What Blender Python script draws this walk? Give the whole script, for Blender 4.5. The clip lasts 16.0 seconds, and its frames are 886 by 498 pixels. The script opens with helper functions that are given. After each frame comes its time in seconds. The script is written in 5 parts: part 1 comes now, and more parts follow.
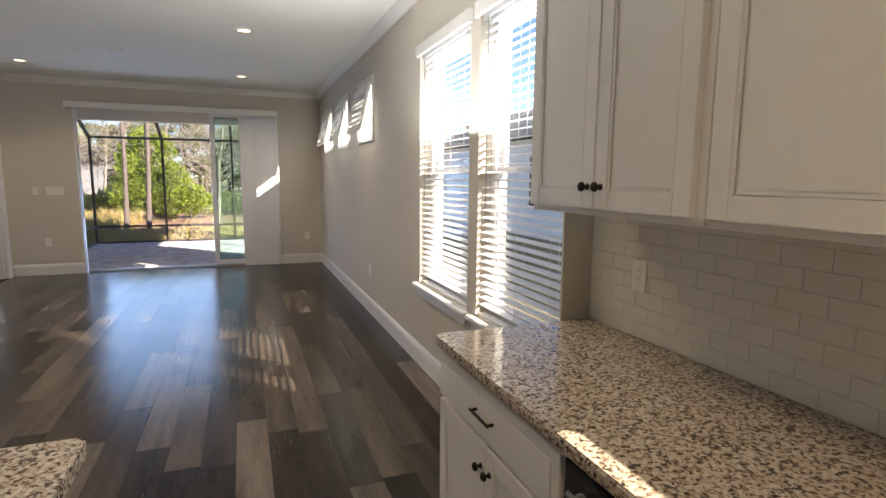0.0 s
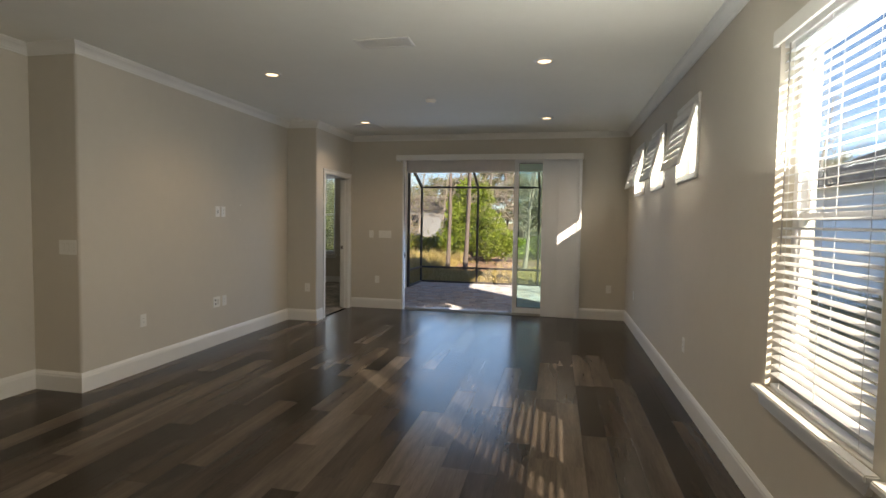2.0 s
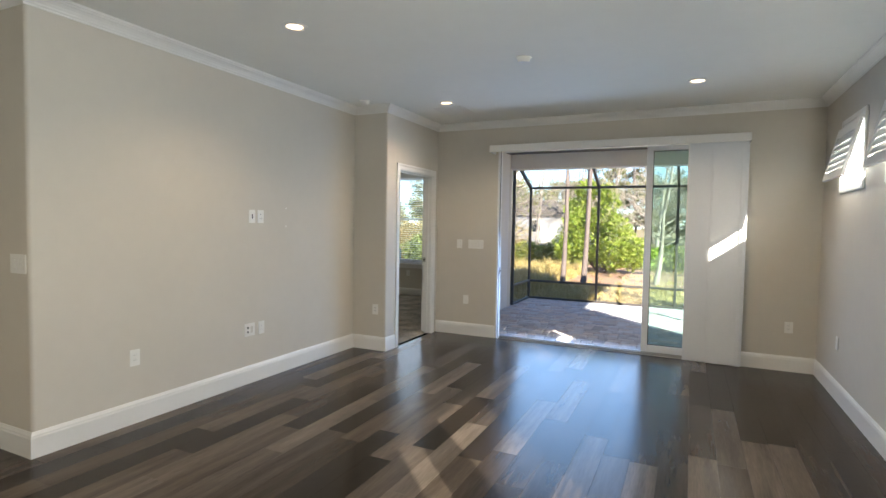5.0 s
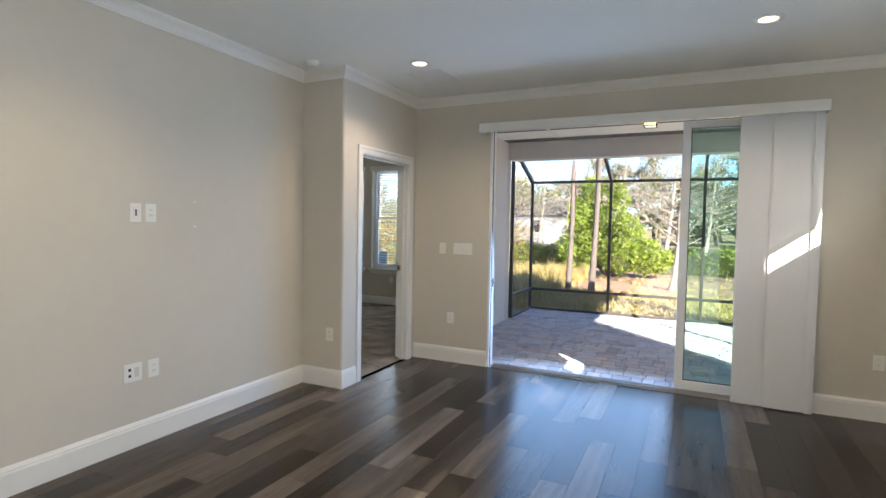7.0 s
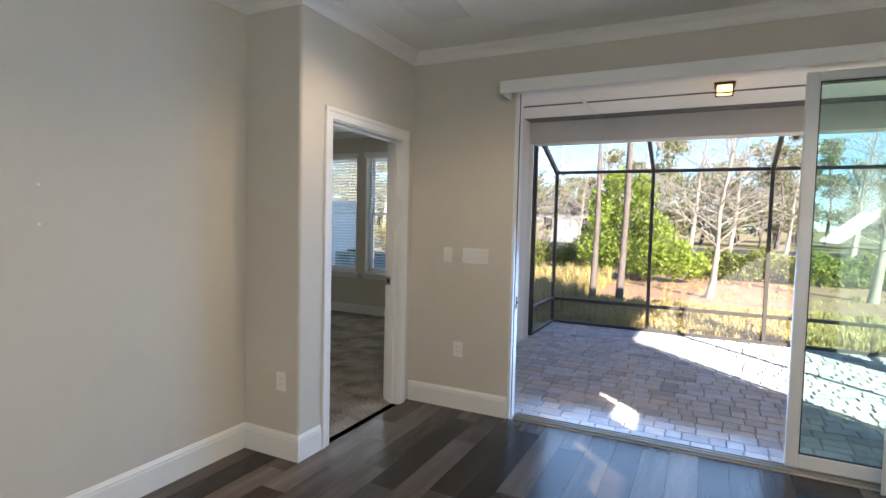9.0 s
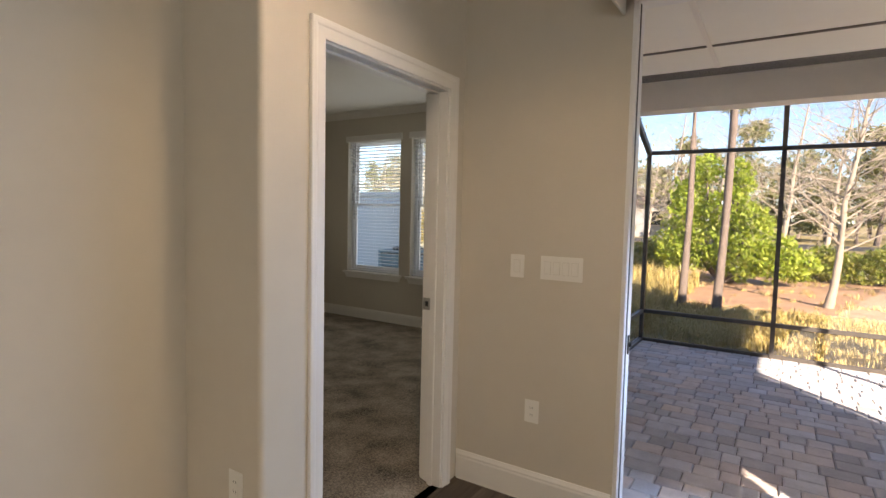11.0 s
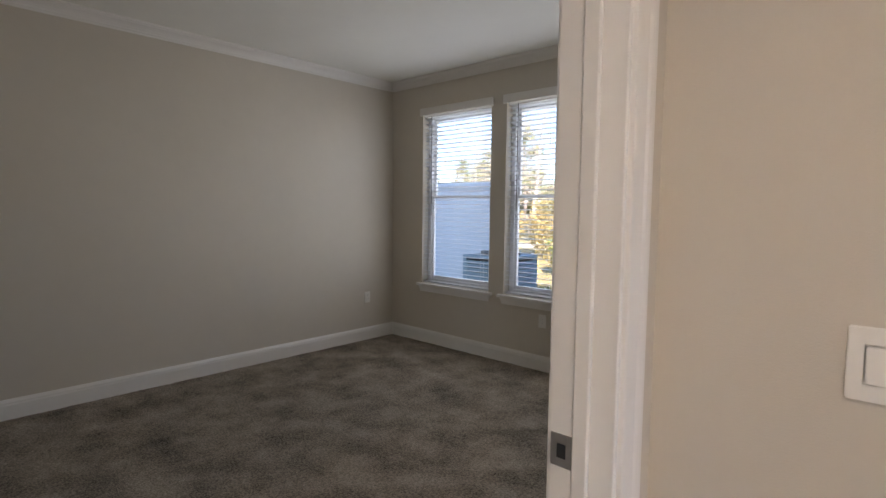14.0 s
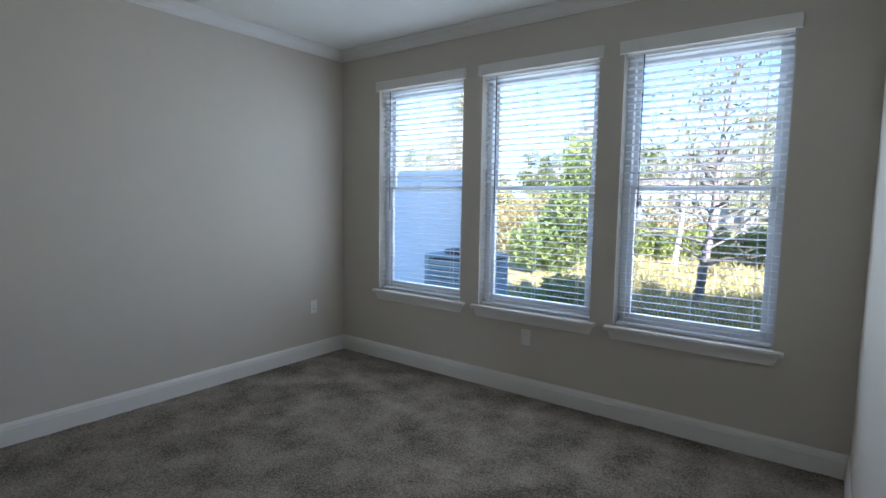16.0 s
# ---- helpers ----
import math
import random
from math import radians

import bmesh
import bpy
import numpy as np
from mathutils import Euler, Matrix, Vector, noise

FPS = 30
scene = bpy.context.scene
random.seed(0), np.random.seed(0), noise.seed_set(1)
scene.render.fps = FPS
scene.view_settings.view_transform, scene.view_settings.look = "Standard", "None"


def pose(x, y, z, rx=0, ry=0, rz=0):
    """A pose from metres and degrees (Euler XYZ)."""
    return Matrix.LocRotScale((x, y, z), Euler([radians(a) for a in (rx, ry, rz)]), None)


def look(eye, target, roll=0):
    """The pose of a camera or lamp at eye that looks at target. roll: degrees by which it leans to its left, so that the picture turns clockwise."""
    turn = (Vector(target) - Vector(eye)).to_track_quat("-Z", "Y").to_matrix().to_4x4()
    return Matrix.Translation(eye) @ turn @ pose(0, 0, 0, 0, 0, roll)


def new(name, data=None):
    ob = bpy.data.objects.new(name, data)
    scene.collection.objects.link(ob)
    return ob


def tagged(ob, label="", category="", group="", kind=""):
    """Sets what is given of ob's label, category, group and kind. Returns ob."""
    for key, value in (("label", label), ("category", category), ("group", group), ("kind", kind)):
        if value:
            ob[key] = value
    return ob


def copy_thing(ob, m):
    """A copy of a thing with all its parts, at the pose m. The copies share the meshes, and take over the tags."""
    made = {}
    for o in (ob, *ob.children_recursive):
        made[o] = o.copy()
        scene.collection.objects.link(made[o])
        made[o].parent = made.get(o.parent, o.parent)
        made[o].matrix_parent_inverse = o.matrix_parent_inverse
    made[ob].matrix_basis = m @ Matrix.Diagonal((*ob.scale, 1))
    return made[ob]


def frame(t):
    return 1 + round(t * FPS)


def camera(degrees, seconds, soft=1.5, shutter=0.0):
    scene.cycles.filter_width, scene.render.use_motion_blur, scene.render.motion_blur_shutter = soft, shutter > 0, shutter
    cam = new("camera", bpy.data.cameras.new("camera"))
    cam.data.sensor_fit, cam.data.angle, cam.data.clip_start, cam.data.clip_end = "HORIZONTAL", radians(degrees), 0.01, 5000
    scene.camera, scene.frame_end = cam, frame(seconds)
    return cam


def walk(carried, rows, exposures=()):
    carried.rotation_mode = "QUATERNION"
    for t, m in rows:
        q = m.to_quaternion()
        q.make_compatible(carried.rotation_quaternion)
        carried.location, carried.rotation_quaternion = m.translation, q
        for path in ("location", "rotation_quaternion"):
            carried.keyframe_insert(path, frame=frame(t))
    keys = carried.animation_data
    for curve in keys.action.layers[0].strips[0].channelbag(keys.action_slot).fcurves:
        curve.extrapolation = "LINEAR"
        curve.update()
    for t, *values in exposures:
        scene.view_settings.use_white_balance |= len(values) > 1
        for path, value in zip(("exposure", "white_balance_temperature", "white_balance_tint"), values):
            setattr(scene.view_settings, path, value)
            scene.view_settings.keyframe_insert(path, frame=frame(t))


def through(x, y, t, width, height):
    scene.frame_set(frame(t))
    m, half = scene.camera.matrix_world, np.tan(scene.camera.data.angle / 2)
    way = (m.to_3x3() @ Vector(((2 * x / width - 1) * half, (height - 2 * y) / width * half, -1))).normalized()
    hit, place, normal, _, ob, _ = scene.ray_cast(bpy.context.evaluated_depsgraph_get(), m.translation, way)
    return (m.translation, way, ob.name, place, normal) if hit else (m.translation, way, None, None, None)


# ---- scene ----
cam = camera(80.3, 16.0)
PATH = [
    (0, (0.518, -0.929, 1.562), (1.226, 0.923, 1.296), 0.5),
    (0.5, (0.633, -0.72, 1.562), (1.024, 1.231, 1.358), 0.5),
    (1, (0.717, -0.477, 1.565), (0.808, 1.515, 1.412), 0.6),
    (1.5, (0.743, -0.225, 1.545), (0.554, 1.762, 1.423), 0.7),
    (2, (0.747, 0.056, 1.563), (0.329, 2.009, 1.458), 0.9),
    (2.5, (0.743, 0.339, 1.565), (0.18, 2.256, 1.468), 1.1),
    (3, (0.739, 0.64, 1.581), (0.068, 2.522, 1.486), 1.1),
    (3.5, (0.718, 0.916, 1.569), (-0.038, 2.765, 1.474), 1.1),
    (4, (0.685, 1.223, 1.594), (-0.129, 3.048, 1.497), 1.1),
    (6.5, (0.298, 3.059, 1.592), (-0.564, 4.861, 1.5), 1.0),
    (7, (0.175, 3.417, 1.594), (-0.686, 5.22, 1.501), 1.0),
    (7.5, (0.016, 3.763, 1.607), (-0.843, 5.567, 1.513), 1.1),
    (8, (-0.157, 4.127, 1.6), (-1.017, 5.93, 1.507), 1.1),
    (10.5, (-1.039, 5.95, 1.616), (-2.058, 7.665, 1.477), 1.5),
    (11, (-1.238, 6.25, 1.602), (-2.315, 7.93, 1.466), 1.3),
    (11.5, (-1.428, 6.542, 1.598), (-2.535, 8.201, 1.454), 1.3),
    (12, (-1.608, 6.853, 1.593), (-2.737, 8.498, 1.449), 1.2),
    (12.5, (-1.811, 7.135, 1.586), (-2.985, 8.747, 1.436), 0.7),
    (13, (-2.014, 7.392, 1.582), (-3.25, 8.958, 1.432), 0.7),
    (13.5, (-2.22, 7.622, 1.58), (-3.519, 9.135, 1.428), 1.0),
    (14, (-2.412, 7.803, 1.574), (-3.762, 9.27, 1.42), 0.6),
    (14.5, (-2.608, 7.939, 1.573), (-3.98, 9.385, 1.416), 0.6),
    (15, (-2.815, 8.101, 1.568), (-4.147, 9.585, 1.406), 0.9),
    (15.5, (-2.968, 8.235, 1.582), (-4.228, 9.778, 1.401), 0.8),
    (16, (-3.122, 8.376, 1.61), (-4.316, 9.97, 1.418), 0.8),
]
walk(cam, [(t, look(eye, target, roll)) for t, eye, target, roll in PATH],
     exposures=[(0.0, 1.98, 7150, 15), (1.0, 1.72, 7400, 13), (2.0, 1.46, 7750, 10), (3.0, 2.08, 7700, 7), (3.5, 2.35, 7100, 7), (8.0, 2.47, 6650, 9),
                (10.5, 2.15, 7300, 13), (11.0, 2.2, 8300, 16), (12.5, 2.35, 8800, 20), (13.5, 2.4, 8900, 26), (14.0, 2.74, 7050, 20), (14.5, 3.0, 6200, 14), (15.0, 3.1, 5850, 12), (16.0, 2.95, 5750, 12)])

# ---- world and sun ----
SUN_WAY = Vector((-1.0, 1.06, -0.735)).normalized()
world = bpy.data.worlds.new("sky")
scene.world = world
world.use_nodes = True
wn = world.node_tree.nodes
sky = wn.new("ShaderNodeTexSky")
sky.sky_type = 'NISHITA'
sky.sun_disc = False
sky.air_density = 0.75
sky.dust_density = 0.1
sky.ozone_density = 5.0
sky.sun_elevation = math.asin(-SUN_WAY.z)
sky.sun_rotation = math.atan2(-SUN_WAY.x, -SUN_WAY.y)
wn["Background"].inputs["Strength"].default_value = 0.095
world.node_tree.links.new(sky.outputs[0], wn["Background"].inputs["Color"])
sun_data = bpy.data.lights.new("sun", 'SUN')
sun_data.energy = 5.0
sun_data.angle = radians(0.5)
sun_data.color = (1.0, 0.93, 0.82)
sun = new("sun", sun_data)
sun.matrix_world = look((20, -20, 15), Vector((20, -20, 15)) + SUN_WAY)


def window_lamp(name, centre, way, w, h, watts):
    """An added area lamp that stands in for the sky's light through an opening."""
    d = bpy.data.lights.new(name, 'AREA')
    d.shape, d.size, d.size_y, d.energy = 'RECTANGLE', w, h, watts
    d.color = (0.88, 0.95, 1.0)
    ob = new(name, d)
    ob.matrix_world = look(centre, Vector(centre) + Vector(way))
    return ob


# added lamp, tinted strong blue so the floor mirrors a blue opening
slider_sky = window_lamp("daylight_slider", (-0.87, 9.16, 1.2), (0, -1, -0.5), 1.7, 2.0, 10)
slider_sky.data.color = (0.30, 0.55, 1.0)
window_lamp("daylight_clerestory", (1.99, 6.45, 2.3), (-1, 0, 0.5), 3.4, 0.6, 18)
# added lamp on the room side of the blinds, tilted up to brighten the ceiling
window_lamp("daylight_window", (1.83, 2.22, 1.80), (-1, 0, 1.1), 1.7, 1.2, 27)
window_lamp("daylight_bedroom", (-5.03, 12.098, 1.70), (0, -1, 0), 3.3, 1.86, 2.7)
window_lamp("daylight_bedroom_sky", (-5.03, 12.5, 1.75), (0, -1, -0.05), 3.4, 1.9, 8)

# ---- materials ----
def mat(name, base, rough=0.5, var=0.12, scale=6.0, bump=0.0, bump_scale=200.0, metal=0.0, piece=None, stretch=(1, 1, 1), spec=0.5, island=None, fine_by=9.0, dist=0.003, fine_gain=0.5):
    """A painted, grained or worn surface: a base colour that drifts at two scales, with a fine relief.
    piece: colours between which single pieces vary."""
    m = bpy.data.materials.new(name)
    m.use_nodes = True
    n, l = m.node_tree.nodes, m.node_tree.links
    b = n["Principled BSDF"]
    b.inputs["Roughness"].default_value = rough
    b.inputs["Metallic"].default_value = metal
    b.inputs["Specular IOR Level"].default_value = spec
    tc = n.new("ShaderNodeTexCoord")
    mp = n.new("ShaderNodeMapping")
    mp.inputs["Scale"].default_value = stretch
    l.new(tc.outputs["Object"], mp.inputs["Vector"])
    if piece and not island:
        shift = n.new("ShaderNodeVectorMath")
        shift.operation = 'SCALE'
        shift.inputs[0].default_value = (37.0, 91.0, 53.0)
        l.new(n.new("ShaderNodeObjectInfo").outputs["Random"], shift.inputs["Scale"])
        l.new(shift.outputs[0], mp.inputs["Location"])
    coarse = n.new("ShaderNodeTexNoise")
    coarse.inputs["Scale"].default_value = scale
    coarse.inputs["Detail"].default_value = 5
    fine = n.new("ShaderNodeTexNoise")
    fine.inputs["Scale"].default_value = scale * fine_by
    fine.inputs["Detail"].default_value = 4
    for t in (coarse, fine):
        l.new(mp.outputs[0], t.inputs["Vector"])
    add = n.new("ShaderNodeMath")
    add.operation = 'MULTIPLY_ADD'
    l.new(fine.outputs[0], add.inputs[0])
    add.inputs[1].default_value = fine_gain
    l.new(coarse.outputs[0], add.inputs[2])
    rng = n.new("ShaderNodeMapRange")
    rng.inputs["From Min"].default_value = 0.35 + (fine_gain - 0.5) * 0.36
    rng.inputs["From Max"].default_value = 1.15 + (fine_gain - 0.5) * 0.64
    rng.inputs["To Min"].default_value = 1 - var
    rng.inputs["To Max"].default_value = 1 + var
    l.new(add.outputs[0], rng.inputs["Value"])
    hsv = n.new("ShaderNodeHueSaturation")
    l.new(rng.outputs[0], hsv.inputs["Value"])
    hsv.inputs["Color"].default_value = (*base, 1)
    if piece:
        ramp = n.new("ShaderNodeValToRGB")
        ramp.color_ramp.elements[0].color = (*piece[0], 1)
        ramp.color_ramp.elements[1].color = (*piece[-1], 1)
        for i, c in enumerate(piece[1:-1], 1):
            ramp.color_ramp.elements.new(i / (len(piece) - 1)).color = (*c, 1)
        if island:
            src = n.new("ShaderNodeNewGeometry").outputs["Random Per Island"]
        else:
            src = n.new("ShaderNodeObjectInfo").outputs["Random"]
        l.new(src, ramp.inputs[0])
        l.new(ramp.outputs[0], hsv.inputs["Color"])
    l.new(hsv.outputs[0], b.inputs["Base Color"])
    if bump:
        t = n.new("ShaderNodeTexNoise")
        t.inputs["Scale"].default_value = bump_scale
        t.inputs["Detail"].default_value = 3
        l.new(mp.outputs[0], t.inputs["Vector"])
        bp = n.new("ShaderNodeBump")
        bp.inputs["Strength"].default_value = bump
        bp.inputs["Distance"].default_value = dist
        l.new(t.outputs[0], bp.inputs["Height"])
        l.new(bp.outputs[0], b.inputs["Normal"])
    return m


def granite_mat():
    m = bpy.data.materials.new("granite")
    m.use_nodes = True
    n, l = m.node_tree.nodes, m.node_tree.links
    b = n["Principled BSDF"]
    b.inputs["Roughness"].default_value = 0.07
    b.inputs["Specular IOR Level"].default_value = 0.8
    tc = n.new("ShaderNodeTexCoord")
    vor = n.new("ShaderNodeTexVoronoi")
    vor.inputs["Scale"].default_value = 120
    noi = n.new("ShaderNodeTexNoise")
    noi.inputs["Scale"].default_value = 60
    noi.inputs["Detail"].default_value = 6
    noi.inputs["Roughness"].default_value = 0.7
    for t in (vor, noi):
        l.new(tc.outputs["Object"], t.inputs["Vector"])
    sep = n.new("ShaderNodeSeparateColor")
    l.new(vor.outputs["Color"], sep.inputs[0])
    mx = n.new("ShaderNodeMath")
    mx.operation = 'MULTIPLY_ADD'
    l.new(sep.outputs[0], mx.inputs[0])
    mx.inputs[1].default_value = 0.42
    l.new(noi.outputs[0], mx.inputs[2])
    ramp = n.new("ShaderNodeValToRGB")
    e = ramp.color_ramp.elements
    e[0].position, e[0].color = 0.46, (0.045, 0.034, 0.028, 1)
    e[1].position, e[1].color = 1.0, (0.64, 0.55, 0.44, 1)
    e.new(0.56).color = (0.15, 0.105, 0.072, 1)
    e.new(0.63).color = (0.31, 0.235, 0.165, 1)
    e.new(0.76).color = (0.51, 0.42, 0.32, 1)
    l.new(mx.outputs[0], ramp.inputs[0])
    l.new(ramp.outputs[0], b.inputs["Base Color"])
    return m


def glass_mat(name, tint, gloss=0.03):
    m = bpy.data.materials.new(name)
    m.use_nodes = True
    n, l = m.node_tree.nodes, m.node_tree.links
    n.remove(n["Principled BSDF"])
    tr = n.new("ShaderNodeBsdfTransparent")
    tr.inputs[0].default_value = (*tint, 1)
    gl = n.new("ShaderNodeBsdfGlossy")
    gl.inputs["Roughness"].default_value = 0.01
    lw = n.new("ShaderNodeLayerWeight")
    lw.inputs[0].default_value = 0.5
    pw = n.new("ShaderNodeMath")
    pw.operation = 'POWER'
    pw.inputs[1].default_value = 5.0
    l.new(lw.outputs["Facing"], pw.inputs[0])
    fr = n.new("ShaderNodeMath")
    fr.operation = 'MULTIPLY_ADD'
    fr.inputs[1].default_value = 0.8
    fr.inputs[2].default_value = gloss
    l.new(pw.outputs[0], fr.inputs[0])
    mx = n.new("ShaderNodeMixShader")
    l.new(fr.outputs[0], mx.inputs[0])
    l.new(tr.outputs[0], mx.inputs[1])
    l.new(gl.outputs[0], mx.inputs[2])
    l.new(mx.outputs[0], n["Material Output"].inputs[0])
    return m


def screen_mat():
    m = bpy.data.materials.new("insect_screen")
    m.use_nodes = True
    n, l = m.node_tree.nodes, m.node_tree.links
    n["Principled BSDF"].inputs["Base Color"].default_value = (0.13, 0.13, 0.14, 1)
    tr = n.new("ShaderNodeBsdfTransparent")
    mx = n.new("ShaderNodeMixShader")
    mx.inputs[0].default_value = 0.17
    l.new(tr.outputs[0], mx.inputs[1])
    l.new(n["Principled BSDF"].outputs[0], mx.inputs[2])
    l.new(mx.outputs[0], n["Material Output"].inputs[0])
    return m


def glow_mat(name, colour, strength):
    m = bpy.data.materials.new(name)
    m.use_nodes = True
    b = m.node_tree.nodes["Principled BSDF"]
    b.inputs["Base Color"].default_value = (0.9, 0.9, 0.9, 1)
    b.inputs["Emission Color"].default_value = (*colour, 1)
    b.inputs["Emission Strength"].default_value = strength
    return m


def leaf_mat(name, colours, through=0.4):
    m = mat(name, colours[0], 0.55, 0.25, 3.0, piece=colours, island=True)
    n, l = m.node_tree.nodes, m.node_tree.links
    tl = n.new("ShaderNodeBsdfTranslucent")
    hue = [x for x in n if x.bl_idname == "ShaderNodeHueSaturation"][0]
    l.new(hue.outputs[0], tl.inputs[0])
    mx = n.new("ShaderNodeMixShader")
    mx.inputs[0].default_value = through
    l.new(n["Principled BSDF"].outputs[0], mx.inputs[1])
    l.new(tl.outputs[0], mx.inputs[2])
    l.new(mx.outputs[0], n["Material Output"].inputs[0])
    return m


WALL = mat("wall_paint", (0.62, 0.57, 0.49), 0.75, 0.04, 1.2, 0.25, 350)
CEIL = mat("ceiling_paint", (0.86, 0.855, 0.80), 0.85, 0.03, 1.0, 0.35, 160)
TRIM = mat("trim_paint", (0.80, 0.78, 0.74), 0.35, 0.03, 3.0, 0.06, 90)
CABINET = mat("cabinet_paint", (0.78, 0.75, 0.70), 0.38, 0.03, 2.5, 0.08, 60)
BLIND = mat("blind_slat", (0.74, 0.75, 0.77), 0.4, 0.03, 4.0, 0.05, 120)
VINYL = mat("window_vinyl", (0.80, 0.80, 0.80), 0.35, 0.03, 4.0)
PLASTIC = mat("plate_plastic", (0.82, 0.80, 0.75), 0.3, 0.02, 10.0)
DARK = mat("dark_slot", (0.03, 0.03, 0.03), 0.5, 0.1)
BRONZE = mat("dark_bronze", (0.03, 0.022, 0.018), 0.35, 0.2, 30.0, metal=0.8)
CAGE = mat("cage_aluminium", (0.06, 0.054, 0.052), 0.45, 0.2, 12.0, 0.05, 80)
STEEL = mat("satin_steel", (0.45, 0.43, 0.40), 0.35, 0.1, 40.0, metal=0.9)
BLACK = mat("appliance_black", (0.02, 0.02, 0.022), 0.2, 0.1, 8.0)
GRANITE = granite_mat()
GLASS = glass_mat("window_glass", (0.87, 0.91, 0.93))
GREEN_GLASS = glass_mat("slider_glass", (0.75, 0.895, 0.855), 0.04)
SCREEN = screen_mat()
GLOW = glow_mat("lamp_glow", (1.0, 0.74, 0.50), 1.0)
GLOW_OUT = glow_mat("porch_lamp_glow", (1.0, 0.52, 0.18), 0.9)
PLANK = mat("vinyl_plank", (0.1, 0.08, 0.07), 0.22, 0.6, 2.4, 0.08, 60, stretch=(5, 0.42, 1), spec=0.18, fine_gain=0.45,
            piece=[(0.012, 0.009, 0.007), (0.050, 0.038, 0.029), (0.018, 0.0135, 0.010), (0.085, 0.066, 0.051), (0.025, 0.019, 0.015), (0.108, 0.085, 0.067), (0.038, 0.029, 0.023), (0.140, 0.113, 0.092), (0.018, 0.0135, 0.011)])
PAVER = mat("tumbled_paver", (0.25, 0.22, 0.21), 0.85, 0.22, 9.0, 0.6, 130,
            piece=[(0.42, 0.36, 0.36), (0.52, 0.53, 0.59), (0.38, 0.39, 0.45), (0.56, 0.49, 0.48), (0.47, 0.48, 0.54), (0.33, 0.32, 0.35)])
PAVER_REST = mat("tumbled_paver_rest", (0.25, 0.22, 0.21), 0.85, 0.22, 9.0, 0.6, 130, island=True,
                 piece=[(0.42, 0.36, 0.36), (0.52, 0.53, 0.59), (0.38, 0.39, 0.45), (0.56, 0.49, 0.48), (0.47, 0.48, 0.54), (0.33, 0.32, 0.35)])
TILE = mat("glazed_tile", (0.70, 0.665, 0.59), 0.14, 0.04, 5.0, 0.05, 40)
GROUT = mat("grout", (0.72, 0.685, 0.61), 0.9, 0.06, 30.0)
SUBFLOOR = mat("floor_joint", (0.015, 0.012, 0.01), 0.8, 0.1)
SAND = mat("joint_sand", (0.10, 0.09, 0.085), 0.95, 0.2, 20.0)
CARPET = mat("carpet_pile", (0.29, 0.25, 0.205), 0.98, 1.0, 3.6, 1.0, 110, spec=0.1, fine_by=26.0, dist=0.016, fine_gain=1.3)
STUCCO = mat("stucco", (0.70, 0.67, 0.63), 0.9, 0.06, 2.0, 0.6, 120)
WHITE_SIDING = mat("white_vinyl_fence", (0.78, 0.80, 0.82), 0.5, 0.04, 2.0)
HOUSE_PAINT = mat("neighbour_siding", (0.84, 0.89, 0.96), 0.7, 0.06, 1.5, 0.1, 60)
SHINGLE = mat("asphalt_shingle", (0.09, 0.08, 0.075), 0.9, 0.3, 5.0, 0.4, 50)
GRASS_GROUND = mat("lawn", (0.27, 0.215, 0.10), 0.95, 0.4, 0.6, 0.8, 30)
MULCH = mat("pine_straw", (0.36, 0.215, 0.14), 0.95, 0.4, 2.5, 1.0, 60)
ASPHALT = mat("asphalt", (0.06, 0.06, 0.062), 0.9, 0.2, 3.0, 0.5, 90)
CONCRETE = mat("concrete", (0.45, 0.43, 0.40), 0.9, 0.1, 3.0, 0.4, 60)
BARK_PINE = mat("pine_bark", (0.155, 0.125, 0.115), 0.95, 0.45, 5.0, 1.0, 45, stretch=(3, 3, 1))
BARK_PALE = mat("pale_bark", (0.31, 0.27, 0.235), 0.9, 0.3, 5.0, 0.7, 45)
LEAF_BRIGHT = leaf_mat("shrub_leaf", [(0.20, 0.30, 0.04), (0.31, 0.42, 0.06), (0.42, 0.48, 0.09), (0.24, 0.33, 0.05)])
LEAF_MID = leaf_mat("garden_leaf", [(0.14, 0.20, 0.05), (0.24, 0.29, 0.08), (0.33, 0.34, 0.11), (0.18, 0.22, 0.08)])
LEAF_DARK = leaf_mat("hedge_leaf", [(0.14, 0.21, 0.04), (0.25, 0.30, 0.06), (0.37, 0.37, 0.09), (0.20, 0.23, 0.06)])
LEAF_FAR = leaf_mat("forest_leaf", [(0.12, 0.15, 0.06), (0.24, 0.23, 0.11), (0.18, 0.22, 0.08), (0.30, 0.26, 0.15)])
LEAF_DRY = leaf_mat("dry_leaf", [(0.36, 0.27, 0.11), (0.46, 0.35, 0.17), (0.30, 0.27, 0.10), (0.40, 0.28, 0.14)])
BLADE = leaf_mat("dry_grass", [(0.52, 0.41, 0.17), (0.60, 0.48, 0.23), (0.42, 0.37, 0.13), (0.54, 0.40, 0.17)], 0.2)

# ---- mesh helpers ----
def mesh_ob(name, bm, material, smooth=False):
    me = bpy.data.meshes.new(name)
    bm.normal_update()
    bm.to_mesh(me)
    bm.free()
    me.materials.append(material)
    if smooth:
        for p in me.polygons:
            p.use_smooth = True
    return new(name, me)


def part(name, bm, material, parent, label="", smooth=False):
    ob = mesh_ob(name, bm, material, smooth)
    ob.parent = parent
    if label:
        tagged(ob, label)
    return ob


def thing(name, label, category, loc=(0, 0, 0), group="", kind=""):
    ob = new(name)
    ob.location = loc
    ob.empty_display_size = 0.1
    return tagged(ob, label, category, group, kind)


